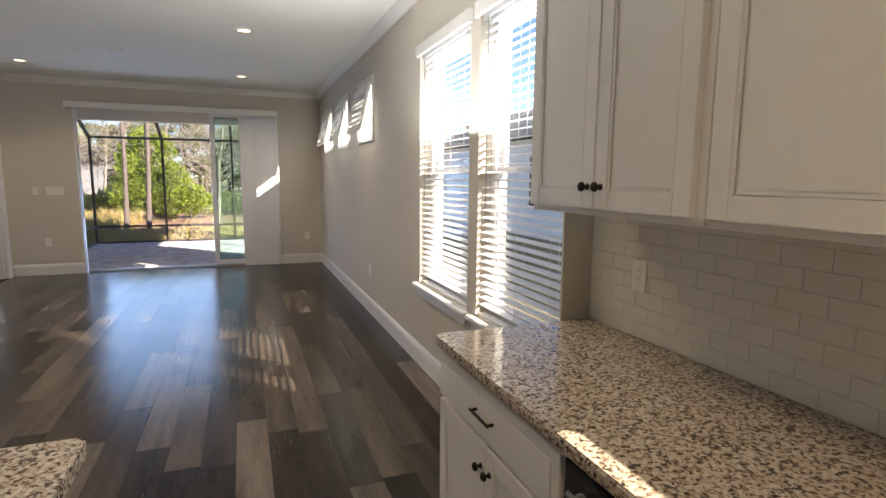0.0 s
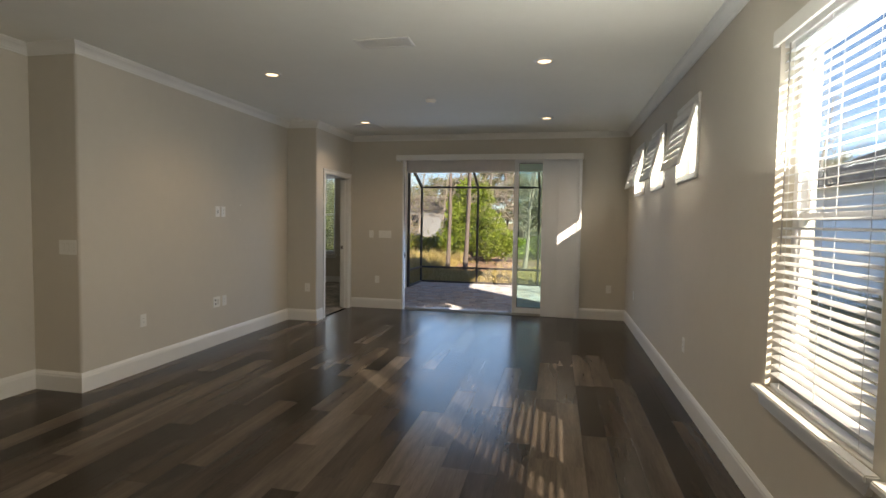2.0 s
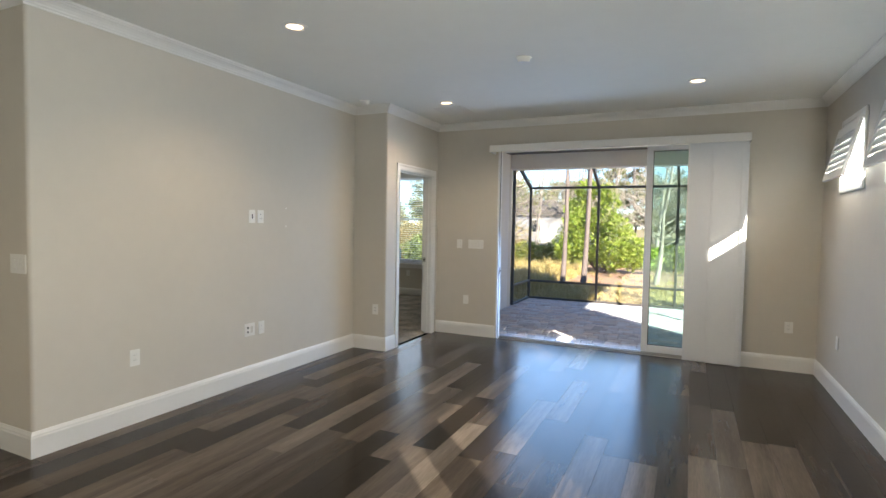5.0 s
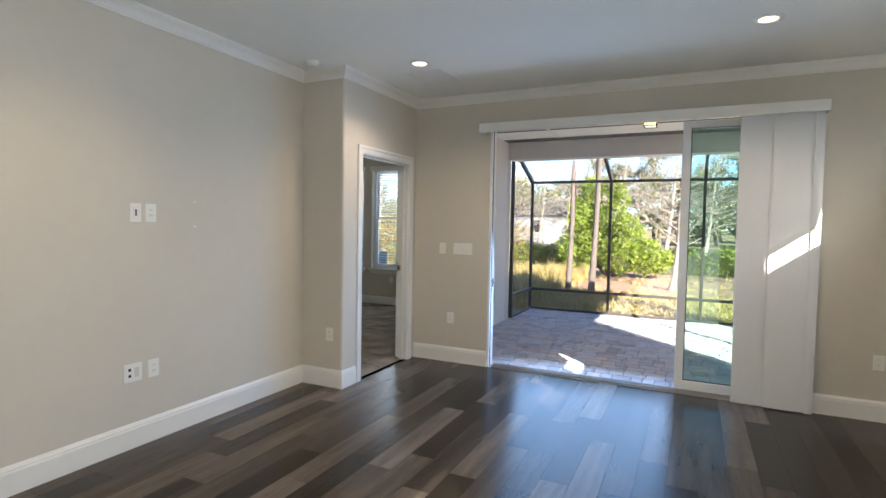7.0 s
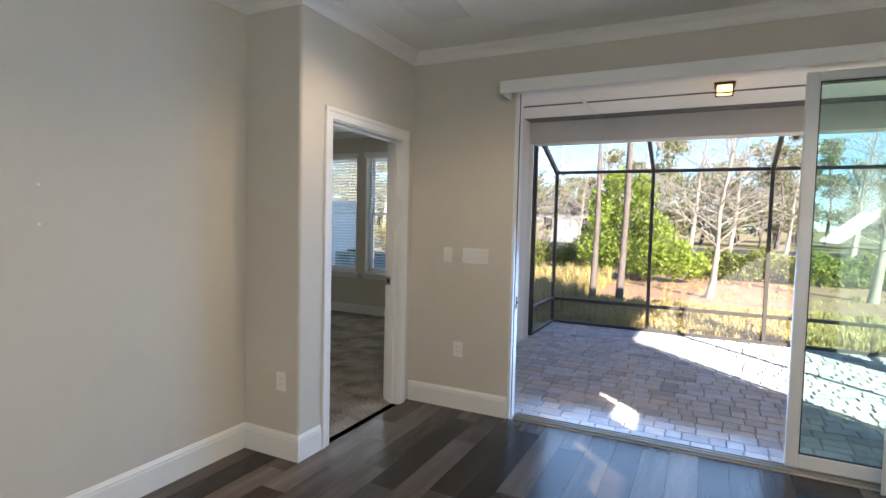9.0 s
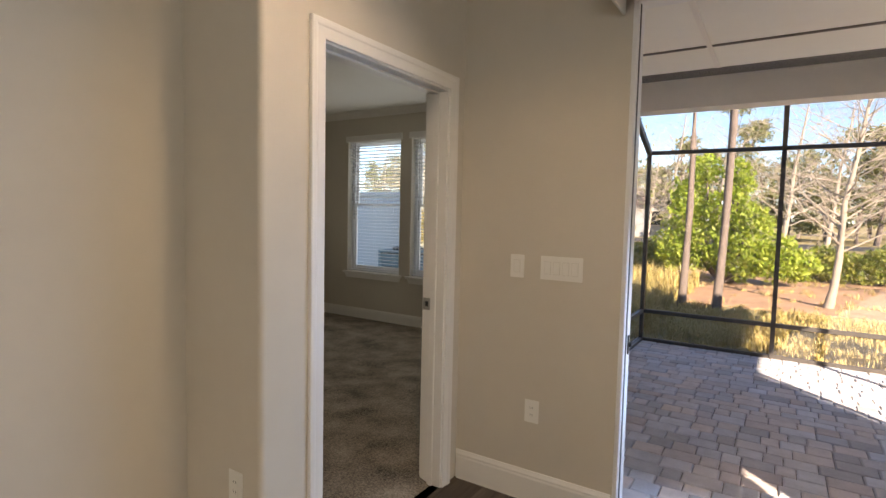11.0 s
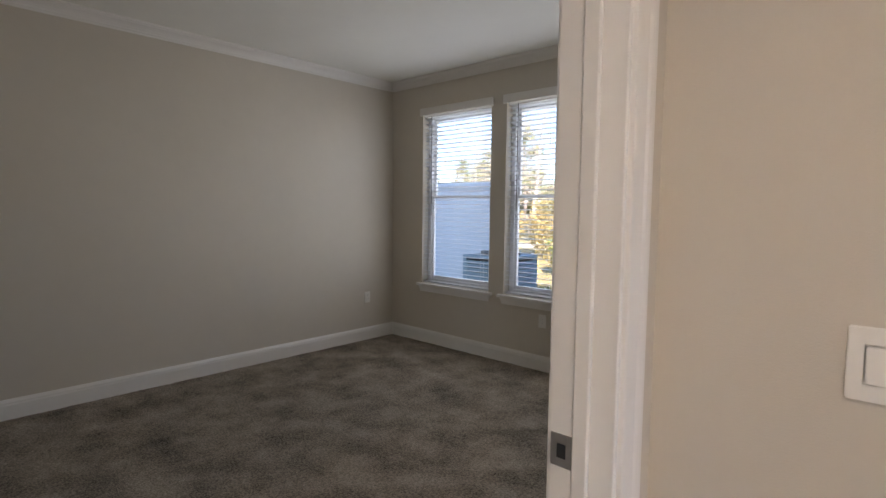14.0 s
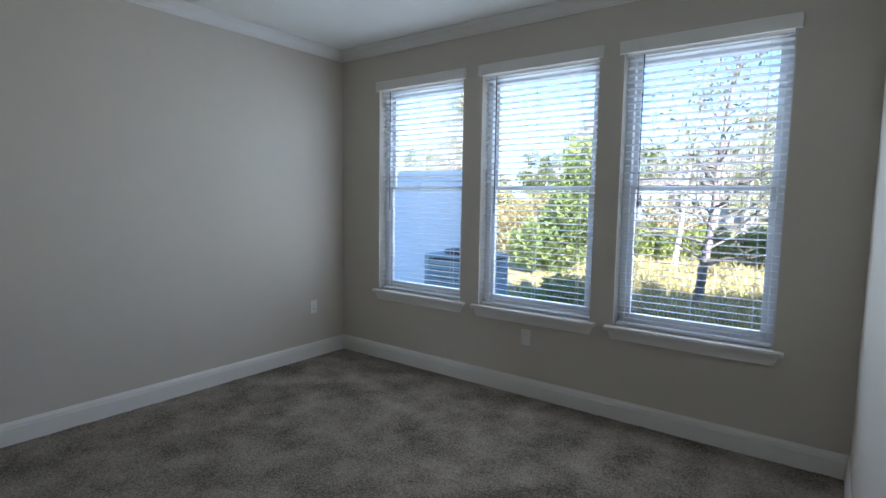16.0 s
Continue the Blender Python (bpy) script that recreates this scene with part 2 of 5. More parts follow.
def boxes(items, bevel=0.0, segs=1):
    """A bmesh of boxes (x0, x1, y0, y1, z0, z1)."""
    bm = bmesh.new()
    for x0, x1, y0, y1, z0, z1 in items:
        m = Matrix.Translation(((x0 + x1) / 2, (y0 + y1) / 2, (z0 + z1) / 2)) @ Matrix.Diagonal((abs(x1 - x0), abs(y1 - y0), abs(z1 - z0), 1))
        bmesh.ops.create_cube(bm, size=1, matrix=m)
    if bevel:
        bmesh.ops.bevel(bm, geom=bm.edges[:], offset=bevel, segments=segs, affect='EDGES', clamp_overlap=True)
    return bm


def prism(points, z0, z1):
    """A footprint, counter-clockwise, raised from z0 to z1."""
    bm = bmesh.new()
    lo = [bm.verts.new((x, y, z0)) for x, y in points]
    hi = [bm.verts.new((x, y, z1)) for x, y in points]
    bm.faces.new(lo[::-1])
    bm.faces.new(hi)
    for i in range(len(points)):
        j = (i + 1) % len(points)
        bm.faces.new((lo[i], lo[j], hi[j], hi[i]))
    return bm


def rounded(points, radius, which, steps=5):
    """The footprint with the corners named in which rounded."""
    out = []
    for i, p in enumerate(points):
        if i not in which:
            out.append(p)
            continue
        p, a, b = Vector(p), Vector(points[i - 1]), Vector(points[(i + 1) % len(points)])
        u, v = (a - p).normalized(), (b - p).normalized()
        c = p + (u + v) * radius
        for k in range(steps + 1):
            w = math.pi / 2 * k / steps
            out.append(tuple(c - v * radius * math.cos(w) - u * radius * math.sin(w)))
    return out


def run(bm, profile, p0, p1, out, m0=0.0, m1=0.0):
    """A moulding: profile of (depth, height) drawn from p0 to p1; out is the way that depth goes. m0, m1: mitres (-1 inside, 1 outside)."""
    p0, p1, out = Vector((*p0, 0)), Vector((*p1, 0)), Vector((*out, 0))
    way = (p1 - p0).normalized()
    a = [bm.verts.new(p0 + out * d - way * d * m0 + Vector((0, 0, z))) for d, z in profile]
    b = [bm.verts.new(p1 + out * d + way * d * m1 + Vector((0, 0, z))) for d, z in profile]
    n = len(profile)
    for i in range(n):
        j = (i + 1) % n
        bm.faces.new((a[i], a[j], b[j], b[i]))
    bm.faces.new(a[::-1])
    bm.faces.new(b)
    bmesh.ops.recalc_face_normals(bm, faces=bm.faces[:])


def wall(name, axis, t0, t1, u0, u1, z0, z1, openings, material, label):
    """A wall with openings through it. axis 'x': it runs along x, its thickness from y = t0 to t1."""
    us = sorted({u0, u1, *[v for o in openings for v in o[:2]]})
    zs = sorted({z0, z1, *[v for o in openings for v in o[2:]]})
    solid = {}
    for i in range(len(us) - 1):
        for k in range(len(zs) - 1):
            cu, cz = (us[i] + us[i + 1]) / 2, (zs[k] + zs[k + 1]) / 2
            solid[i, k] = not any(o[0] < cu < o[1] and o[2] < cz < o[3] for o in openings)
    bm = bmesh.new()
    verts = {}

    def v(i, k, s):
        if (i, k, s) not in verts:
            t = (t0, t1)[s]
            verts[i, k, s] = bm.verts.new((us[i], t, zs[k]) if axis == 'x' else (t, us[i], zs[k]))
        return verts[i, k, s]

    for (i, k), full in solid.items():
        if not full:
            continue
        for s in (0, 1):
            bm.faces.new((v(i, k, s), v(i + 1, k, s), v(i + 1, k + 1, s), v(i, k + 1, s)))
        for (di, dk), (a, b) in {(-1, 0): ((0, 0), (0, 1)), (1, 0): ((1, 0), (1, 1)), (0, -1): ((0, 0), (1, 0)), (0, 1): ((0, 1), (1, 1))}.items():
            if not solid.get((i + di, k + dk)):
                p, q = (i + a[0], k + a[1]), (i + b[0], k + b[1])
                bm.faces.new((v(*p, 0), v(*q, 0), v(*q, 1), v(*p, 1)))
    bmesh.ops.recalc_face_normals(bm, faces=bm.faces[:])
    return tagged(mesh_ob(name, bm, material), label, "wall", kind="structure")


def cyl(bm, c, r, h, axis='z', n=16, r2=None):
    rot = {'z': Matrix(), 'x': Matrix.Rotation(math.pi / 2, 4, 'Y'), 'y': Matrix.Rotation(-math.pi / 2, 4, 'X')}[axis]
    bmesh.ops.create_cone(bm, cap_ends=True, segments=n, radius1=r, radius2=r if r2 is None else r2, depth=h, matrix=Matrix.Translation(c) @ rot)
    return bm


# ---- structure ----
H = 3.04                       # ceiling height
XR, XK = 1.875, 2.04           # window wall, kitchen wall
YF = 8.93                      # wall with the sliding door
XL, XL2, XD = -3.31, -3.81, -2.83
YA, YC = 3.86, 7.50            # the two jogs of the left wall
DOOR = (7.80, 8.77, 2.297)
BX0, BX1, BY0, BY1 = -7.19, -2.972, 6.2, 12.09
WIN_A, WIN_B = (2.17, 3.16), (1.10, 2.03)
WIN_Z = (0.70, 2.54)
CLERE = [(4.76, 5.44), (6.13, 6.81), (7.46, 8.14)]
CLERE_Z = (2.01, 2.60)
BED_WINS = [(-6.68, -5.71), (-5.52, -4.54), (-4.365, -3.38)]
BED_Z = (0.717, 2.643)
SLIDE = (-1.893, 1.12, 2.665)

wall("wall_east", 'y', XR, XR + 0.2, 1.085, YF + 0.2, -0.15, H,
     [(*WIN_A, *WIN_Z), (*WIN_B, *WIN_Z)] + [(*c, *CLERE_Z) for c in CLERE], WALL, "beige painted wall with two tall windows and three small high ones")
wall("wall_kitchen", 'y', XK, XK + 0.2, -5.0, 1.085, -0.15, H, [(-1.60, -0.64, 1.12, 2.3)], WALL, "beige painted wall behind the kitchen cabinets")
# unseen block outside, added to keep the sun off most of window_2
tagged(mesh_ob("wall_sun_block", boxes([(XK + 0.2, 2.55, 0.30, 1.085, -0.15, 3.24)]), STUCCO), "unseen pale stucco block added to shade one living room window", "wall", kind="structure")
wall("wall_north", 'x', YF, YF + 0.13, -2.83, XR, -0.15, H, [(SLIDE[0], SLIDE[1], -0.15, SLIDE[2])], WALL, "beige painted wall with a wide sliding door")
left = [(-3.96, YA), (XL, YA), (XL, YC), (XD, YC), (XD, DOOR[0]), (BX1, DOOR[0]), (BX1, YC + 0.12), (-3.45, YC + 0.12), (-3.45, YA + 0.14), (-3.96, YA + 0.14)]
tagged(mesh_ob("wall_west", prism(rounded(left, 0.022, {1, 3}), -0.15, H), WALL), "beige painted wall with rounded bullnose corners", "wall", kind="structure")
wall("wall_doorway", 'y', BX1, XD, DOOR[0], YF + 0.2, -0.15, H, [(DOOR[0], DOOR[1], -0.15, DOOR[2])], WALL, "beige painted wall around the bedroom doorway")
wall("wall_west_rear", 'y', XL2 - 0.15, XL2, -5.0, YA, -0.15, H, [], WALL, "plain beige painted wall")
wall("wall_south", 'x', -5.2, -5.0, XL2 - 0.15, XK + 0.2, -0.15, H, [], WALL, "plain beige painted wall")
wall("wall_bedroom_north", 'x', BY1, BY1 + 0.2, BX0 - 0.15, BX1 + 0.21, -0.15, H, [(*w, *BED_Z) for w in BED_WINS], WALL, "greige painted bedroom wall with three tall windows")
wall("wall_bedroom_west", 'y', BX0 - 0.15, BX0, BY0, BY1, -0.15, H, [], WALL, "plain greige painted bedroom wall")
wall("wall_bedroom_south", 'x', BY0 - 0.15, BY0, BX0 - 0.15, -3.45, -0.15, H, [], WALL, "plain greige painted bedroom wall")
wall("wall_bedroom_east", 'y', BX1, BX1 + 0.18, YF + 0.2, BY1, -0.15, H, [], WALL, "plain greige painted bedroom wall")
wall("wall_lanai_side", 'y', BX1 + 0.18, BX1 + 0.21, YF + 0.2, BY1, -0.15, 3.3, [], STUCCO, "pale stucco house wall beside the lanai")

tagged(mesh_ob("ceiling_living_room", boxes([(BX0 - 0.15, XK + 0.2, -5.2, YF + 0.2, H, H + 0.2)]), CEIL), "off-white painted textured ceiling", "ceiling", kind="structure")
tagged(mesh_ob("ceiling_bedroom", boxes([(BX0 - 0.15, BX1 + 0.21, YF + 0.2, BY1 + 0.2, H, H + 0.2)]), CEIL), "off-white painted textured ceiling", "ceiling", kind="structure")
floor = tagged(mesh_ob("floor", boxes([(XL2 - 0.15, XK + 0.2, -5.2, YF, -0.15, -0.006), (XD - 0.06, XD, DOOR[0], DOOR[1], -0.1491, -0.0065)]), SUBFLOOR), "dark grey-brown wood-look plank floor", "floor", kind="structure")

# carpet: a sheet with an uneven pile
bm = bmesh.new()
NX, NY = 150, 170
grid = [[bm.verts.new((BX0 + (XD - 0.06 - BX0) * i / NX, BY0 + (BY1 - BY0) * j / NY, 0.0)) for j in range(NY + 1)] for i in range(NX + 1)]
for c in grid:
    for vert in c:
        p = vert.co
        vert.co.z = 0.028 * min(1.0, max(0.0, (XD - 0.06 - p.x) / 0.09)) + 0.003 * noise.noise(p * 7) + 0.003 * noise.noise(p * 23)
for i in range(NX):
    for j in range(NY):
        if grid[i + 1][j].co.x > -3.38 and grid[i][j].co.y < DOOR[0] - 0.03:
            continue
        bm.faces.new((grid[i][j], grid[i + 1][j], grid[i + 1][j + 1], grid[i][j + 1]))
tagged(mesh_ob("floor_bedroom_carpet", bm, CARPET, True), "dark taupe cut-pile carpet with brushed marks", "carpet", kind="structure")
tagged(mesh_ob("floor_bedroom_slab", boxes([(BX0 - 0.15, -3.45, BY0 - 0.15, BY1, -0.15, -0.02), (-3.45, XD - 0.06, YC + 0.12, BY1, -0.15, -0.02)]), CONCRETE), "concrete slab under the carpet", "floor", kind="structure")

# baseboards and crown mouldings
BASE = [(0, 0), (0.016, 0), (0.016, 0.132), (0.013, 0.143), (0.013, 0.152), (0.007, 0.166), (0.004, 0.175), (0, 0.175)]
CROWN = [(0, H - 0.092), (0.009, H - 0.092), (0.011, H - 0.080), (0.017, H - 0.074), (0.021, H - 0.063), (0.034, H - 0.046), (0.050, H - 0.033), (0.062, H - 0.026), (0.067, H - 0.018), (0.076, H - 0.013), (0.079, H), (0, H)]
OPEN0, OPEN1 = DOOR[0] - 0.08, DOOR[1] + 0.08


def moulding(name, profile, runs, label):
    bm = bmesh.new()
    for p0, p1, out, m0, m1 in runs:
        run(bm, profile, p0, p1, out, m0, m1)
    return tagged(mesh_ob(name, bm, TRIM), label, name.split("_")[0], kind="structure")


moulding("baseboard_living_room", BASE, [
    ((XR, 1.085), (XR, YF), (-1, 0), 0, -1),
    ((XR, YF), (1.13, YF), (0, -1), -1, 0), ((SLIDE[0] - 0.005, YF), (XD, YF), (0, -1), 0, -1),
    ((XD, OPEN0), (XD, YC), (1, 0), 0, 1), ((XD, YC), (XL, YC), (0, -1), 1, -1),
    ((XL, YC), (XL, YA), (1, 0), -1, 1), ((XL, YA), (XL2, YA), (0, -1), 1, -1), ((XL2, YA), (XL2, -5), (1, 0), -1, 0)],
    "tall white painted baseboard")
moulding("crown_moulding_living_room", CROWN, [
    ((XR, 1.085), (XR, YF), (-1, 0), 0, -1), ((XR, YF), (XD, YF), (0, -1), -1, -1), ((XD, YF), (XD, YC), (1, 0), -1, 1), ((XD, YC), (XL, YC), (0, -1), 1, -1),
    ((XL, YC), (XL, YA), (1, 0), -1, 1), ((XL, YA), (XL2, YA), (0, -1), 1, -1), ((XL2, YA), (XL2, -5), (1, 0), -1, 0)],
    "white stepped crown moulding")
moulding("baseboard_bedroom", BASE, [
    ((BX1, BY1), (BX0, BY1), (0, -1), -1, -1), ((BX0, BY1), (BX0, BY0), (1, 0), -1, -1), ((BX1, DOOR[1] + 0.08), (BX1, BY1), (-1, 0), 0, -1)],
    "tall white painted baseboard")
moulding("crown_moulding_bedroom", CROWN, [
    ((BX1, BY1), (BX0, BY1), (0, -1), -1, -1), ((BX0, BY1), (BX0, BY0), (1, 0), -1, -1), ((BX1, YC + 0.12), (BX1, BY1), (-1, 0), 0, -1)],
    "white stepped crown moulding")


# roof over the rooms, unseen, added with its eaves to shade windows and fence
tagged(mesh_ob("roof_eaves", boxes([(-7.75, 3.15, -5.7, 9.14, 3.245, 3.36), (-7.85, -2.3, 9.14, 12.85, 3.245, 3.36), (-2.3, 2.5, 9.14, 12.62, 3.245, 3.36)]), TRIM), "unseen white eaves added to shade the windows and the fence", "roof", kind="structure")
bm = bmesh.new()
c = [bm.verts.new(p) for p in ((-7.75, -5.7, 3.362), (3.15, -5.7, 3.362), (3.15, 12.6, 3.362), (-7.75, 12.6, 3.362))]
a, b = bm.verts.new((-2.56, -0.5, 5.4)), bm.verts.new((-2.56, 7.4, 5.4))
for f in ((c[0], c[1], a), (c[1], c[2], b, a), (c[2], c[3], b), (c[3], c[0], a, b), c[::-1]):
    bm.faces.new(f)
bmesh.ops.recalc_face_normals(bm, faces=bm.faces[:])
tagged(mesh_ob("roof", bm, SHINGLE), "unseen dark shingle hip roof added for its shadow", "roof", kind="structure")

# ---- windows, sills and blinds ----
def on_wall(face, axis, sign):
    """Boxes given along the wall (u), outwards from its inner face (w) and up (z), in world axes."""
    def conv(items):
        out = []
        for u0, u1, w0, w1, z0, z1 in items:
            a, b = sorted((face + sign * w0, face + sign * w1))
            out.append((u0, u1, a, b, z0, z1) if axis == 'x' else (a, b, u0, u1, z0, z1))
        return out
    return conv


def sash_window(name, conv, u0, u1, z0, z1, rail, label):
    win = thing(name, label, "window", kind="structure")
    f = 0.05
    part("window_frame", boxes(conv([(u0, u0 + f, 0.09, 0.17, z0, z1), (u1 - f, u1, 0.09, 0.17, z0, z1), (u0 + f, u1 - f, 0.09, 0.17, z1 - f, z1), (u0 + f, u1 - f, 0.09, 0.17, z0, z0 + f)]), 0.004), VINYL, win)
    s = 0.035
    a, b = u0 + f, u1 - f
    for n, za, zb, w in (("upper_sash", rail, z1 - f, 0.135), ("lower_sash", z0 + f, rail + 0.035, 0.10)):
        sash = part(n, boxes(conv([(a, a + s, w, w + 0.03, za, zb), (b - s, b, w, w + 0.03, za, zb), (a + s, b - s, w, w + 0.03, zb - s, zb), (a + s, b - s, w, w + 0.03, za, za + s)]), 0.003), VINYL, win)
        pane = part("pane", boxes(conv([(a + s - 0.005, b - s + 0.005, w + 0.012, w + 0.018, za + s - 0.005, zb - s + 0.005)])), GLASS, sash)
        pane.visible_shadow = False
    part("window_sill", boxes(conv([(u0 - 0.055, u1 + 0.055, -0.055, -0.001, z0 - 0.03, z0), (u0 + 0.001, u1 - 0.001, -0.001, 0.09, z0 - 0.029, z0 + 0.001)]), 0.006, 2), TRIM, win)
    # apron with raked ends
    bm = bmesh.new()
    prof = [(u0 - 0.035, z0 - 0.03), (u1 + 0.035, z0 - 0.03), (u1 + 0.005, z0 - 0.095), (u0 - 0.005, z0 - 0.095)]
    rows = []
    for w in (-0.024, -0.001):
        ring = []
        for u, z in prof:
            x0, x1, y0, y1, _, _ = conv([(u, u, w, w, 0, 0)])[0]
            ring.append(bm.verts.new((x0, y0, z)))
        rows.append(ring)
    bm.faces.new(rows[0])
    bm.faces.new(rows[1][::-1])
    for i in range(4):
        bm.faces.new((rows[0][i], rows[0][(i + 1) % 4], rows[1][(i + 1) % 4], rows[1][i]))
    bmesh.ops.recalc_face_normals(bm, faces=bm.faces[:])
    part("apron", bm, TRIM, win)
    return win


def slat_mesh(length, axis, tilt):
    """A cambered slat, centred, lying along the axis."""
    bm = bmesh.new()
    prof = []
    for s in (1, -1):
        for k in range(5):
            q = (k / 4 - 0.5) * s
            prof.append((q * 0.05, 0.0016 * s + 0.003 * (1 - 4 * q * q)))
    c, sn = math.cos(tilt), math.sin(tilt)
    ends = []
    for e in (-length / 2, length / 2):
        ring = []
        for d, z in prof:
            dd, zz = d * c - z * sn, d * sn + z * c
            ring.append(bm.verts.new((e, dd, zz) if axis == 'x' else (dd, e, zz)))
        ends.append(ring)
    n = len(prof)
    for i in range(n):
        bm.faces.new((ends[0][i], ends[0][(i + 1) % n], ends[1][(i + 1) % n], ends[1][i]))
    bm.faces.new(ends[0][::-1])
    bm.faces.new(ends[1])
    bmesh.ops.recalc_face_normals(bm, faces=bm.faces[:])
    me = bpy.data.meshes.new("slat")
    bm.to_mesh(me)
    bm.free()
    me.materials.append(BLIND)
    return me


def window_blind(conv, axis, face, sign, u0, u1, z0, z1, tilt, pitch, label, group, wand_at):
    blind = thing("window_blind", label, "blind", group=group)
    a, b = u0 + 0.012, u1 - 0.012
    part("valance", boxes(conv([(u0 - 0.03, u1 + 0.03, -0.03, -0.012, z1 - 0.035, z1 + 0.05), (u0 - 0.03, u0 - 0.012, -0.012, -0.001, z1 - 0.035, z1 + 0.05), (u1 + 0.012, u1 + 0.03, -0.012, -0.001, z1 - 0.035, z1 + 0.05)]), 0.004), TRIM, blind)
    part("headrail", boxes(conv([(a, b, 0.012, 0.065, z1 - 0.05, z1 - 0.003)]), 0.003), VINYL, blind)
    me = slat_mesh(b - a, axis, tilt)
    w, z = 0.042, z1 - 0.075
    while z > z0 + 0.05:
        s = new("slat", me)
        x0, x1, y0, y1, _, _ = conv([((a + b) / 2, (a + b) / 2, w, w, 0, 0)])[0]
        s.location = (x0 + random.uniform(-0.0015, 0.0015), y0, z + random.uniform(-0.001, 0.001))
        s.rotation_euler = (random.uniform(-0.012, 0.012), 0, 0) if axis == 'x' else (0, random.uniform(-0.012, 0.012), 0)
        s.parent = blind
        z -= pitch
    part("bottom_rail", boxes(conv([(a, b, 0.018, 0.066, z0 + 0.006, z0 + 0.026)]), 0.004), BLIND, blind)
    for f in (0.12, 0.5, 0.88):
        u = a + (b - a) * f
        part("ladder_cord", boxes(conv([(u - 0.0012, u + 0.0012, 0.0155, 0.0175, z0 + 0.02, z1 - 0.05), (u - 0.0012, u + 0.0012, 0.0665, 0.0685, z0 + 0.02, z1 - 0.05)])), BLIND, blind)
    x0, x1, y0, y1, _, _ = conv([(wand_at, wand_at, 0.006, 0.006, 0, 0)])[0]
    part("tilt_wand", cyl(bmesh.new(), (x0, y0, z1 - 0.05 - 0.55), 0.004, 1.1, n=8), BRONZE if axis == 'x' else STEEL, blind, "thin dark tilt wand" if axis == 'x' else "thin grey tilt wand")
    return blind


east = on_wall(XR, 'y', 1)
north = on_wall(BY1, 'x', 1)
SASH = "white vinyl single-hung window with a white wooden sill"
SLATS = "white two-inch slatted blind, lowered, with its slats open"
for nm, (a, b) in (("window_1", WIN_A), ("window_2", WIN_B)):
    sash_window(nm, east, a, b, *WIN_Z, 1.60, SASH)
    window_blind(east, 'y', XR, 1, a, b, *WIN_Z, radians(12), 0.0455, SLATS, "living room blinds", b - 0.10)
for nm, (a, b) in zip(("window_3", "window_4", "window_5"), BED_WINS):
    sash_window(nm, north, a, b, *BED_Z, 1.685, SASH)
    window_blind(north, 'x', BY1, 1, a, b, *BED_Z, radians(-8), 0.0475, SLATS, "bedroom blinds", a + 0.13)


# ---- high windows with awning shutters ----
def clerestory(name, c0, c1):
    z0, z1 = CLERE_Z
    win = thing(name, "small square high window with a white casing", "window", kind="structure")
    k = 0.05
    part("casing", boxes(east([(c0 - k, c0, -0.022, -0.001, z0 - k, z1 + k), (c1, c1 + k, -0.022, -0.001, z0 - k, z1 + k), (c0, c1, -0.022, -0.001, z0 - k, z0), (c0, c1, -0.022, -0.001, z1, z1 + k)]), 0.005, 2), TRIM, win)
    part("head_board", boxes(east([(c0, c1, -0.018, 0.0, z1 - 0.06, z1)]), 0.003), TRIM, win)
    part("window_frame", boxes(east([(c0, c0 + 0.04, 0.09, 0.15, z0, z1), (c1 - 0.04, c1, 0.09, 0.15, z0, z1), (c0 + 0.04, c1 - 0.04, 0.09, 0.15, z0, z0 + 0.04), (c0 + 0.04, c1 - 0.04, 0.09, 0.15, z1 - 0.04, z1)]), 0.004), VINYL, win)
    p = part("pane", boxes(east([(c0 + 0.035, c1 - 0.035, 0.115, 0.121, z0 + 0.035, z1 - 0.035)])), GLASS, win)
    p.visible_shadow = False
    return win


def awning_shutter(c0, c1):
    """A louvred shutter hung from its top edge and propped out at the bottom."""
    sh = thing("awning_shutter", "white louvred shutter, hung from its top and tilted open", "shutter", group="high window shutters")
    w, ln = c1 - c0 + 0.03, 0.50
    tilt = radians(13)
    base = Matrix.Translation((XR - 0.026, (c0 + c1) / 2, CLERE_Z[1] - 0.045)) @ Matrix.Rotation(tilt, 4, 'Y')

    def put(name, bm, label=""):
        bm.transform(base)
        return part(name, bm, TRIM, sh, label)
    st = 0.05
    put("stile", boxes([(-0.028, 0, -w / 2, -w / 2 + st, -ln, 0)], 0.003))
    put("stile", boxes([(-0.028, 0, w / 2 - st, w / 2, -ln, 0)], 0.003))
    put("top_rail", boxes([(-0.028, 0, -w / 2 + st, w / 2 - st, -0.09, 0)], 0.003))
    put("bottom_rail", boxes([(-0.028, 0, -w / 2 + st, w / 2 - st, -ln, -ln + 0.075)], 0.003))
    for i in range(5):
        bm = boxes([(-0.041, 0.041, -w / 2 + st, w / 2 - st, -0.005, 0.005)], 0.0045, 2)
        bm.transform(Matrix.Translation((-0.014, 0, -0.122 - i * 0.064)) @ Matrix.Rotation(radians(-74), 4, 'Y'))
        put("louvre", bm)
    put("hinge", boxes([(-0.002, 0.02, -w / 2 + 0.06, -w / 2 + 0.10, -0.01, 0.02)], 0.002))
    put("hinge", boxes([(-0.002, 0.02, w / 2 - 0.10, w / 2 - 0.06, -0.01, 0.02)], 0.002))
    return sh


for nm, (a, b) in zip(("window_6", "window_7", "window_8"), CLERE):
    clerestory(nm, a, b)
    awning_shutter(a, b)

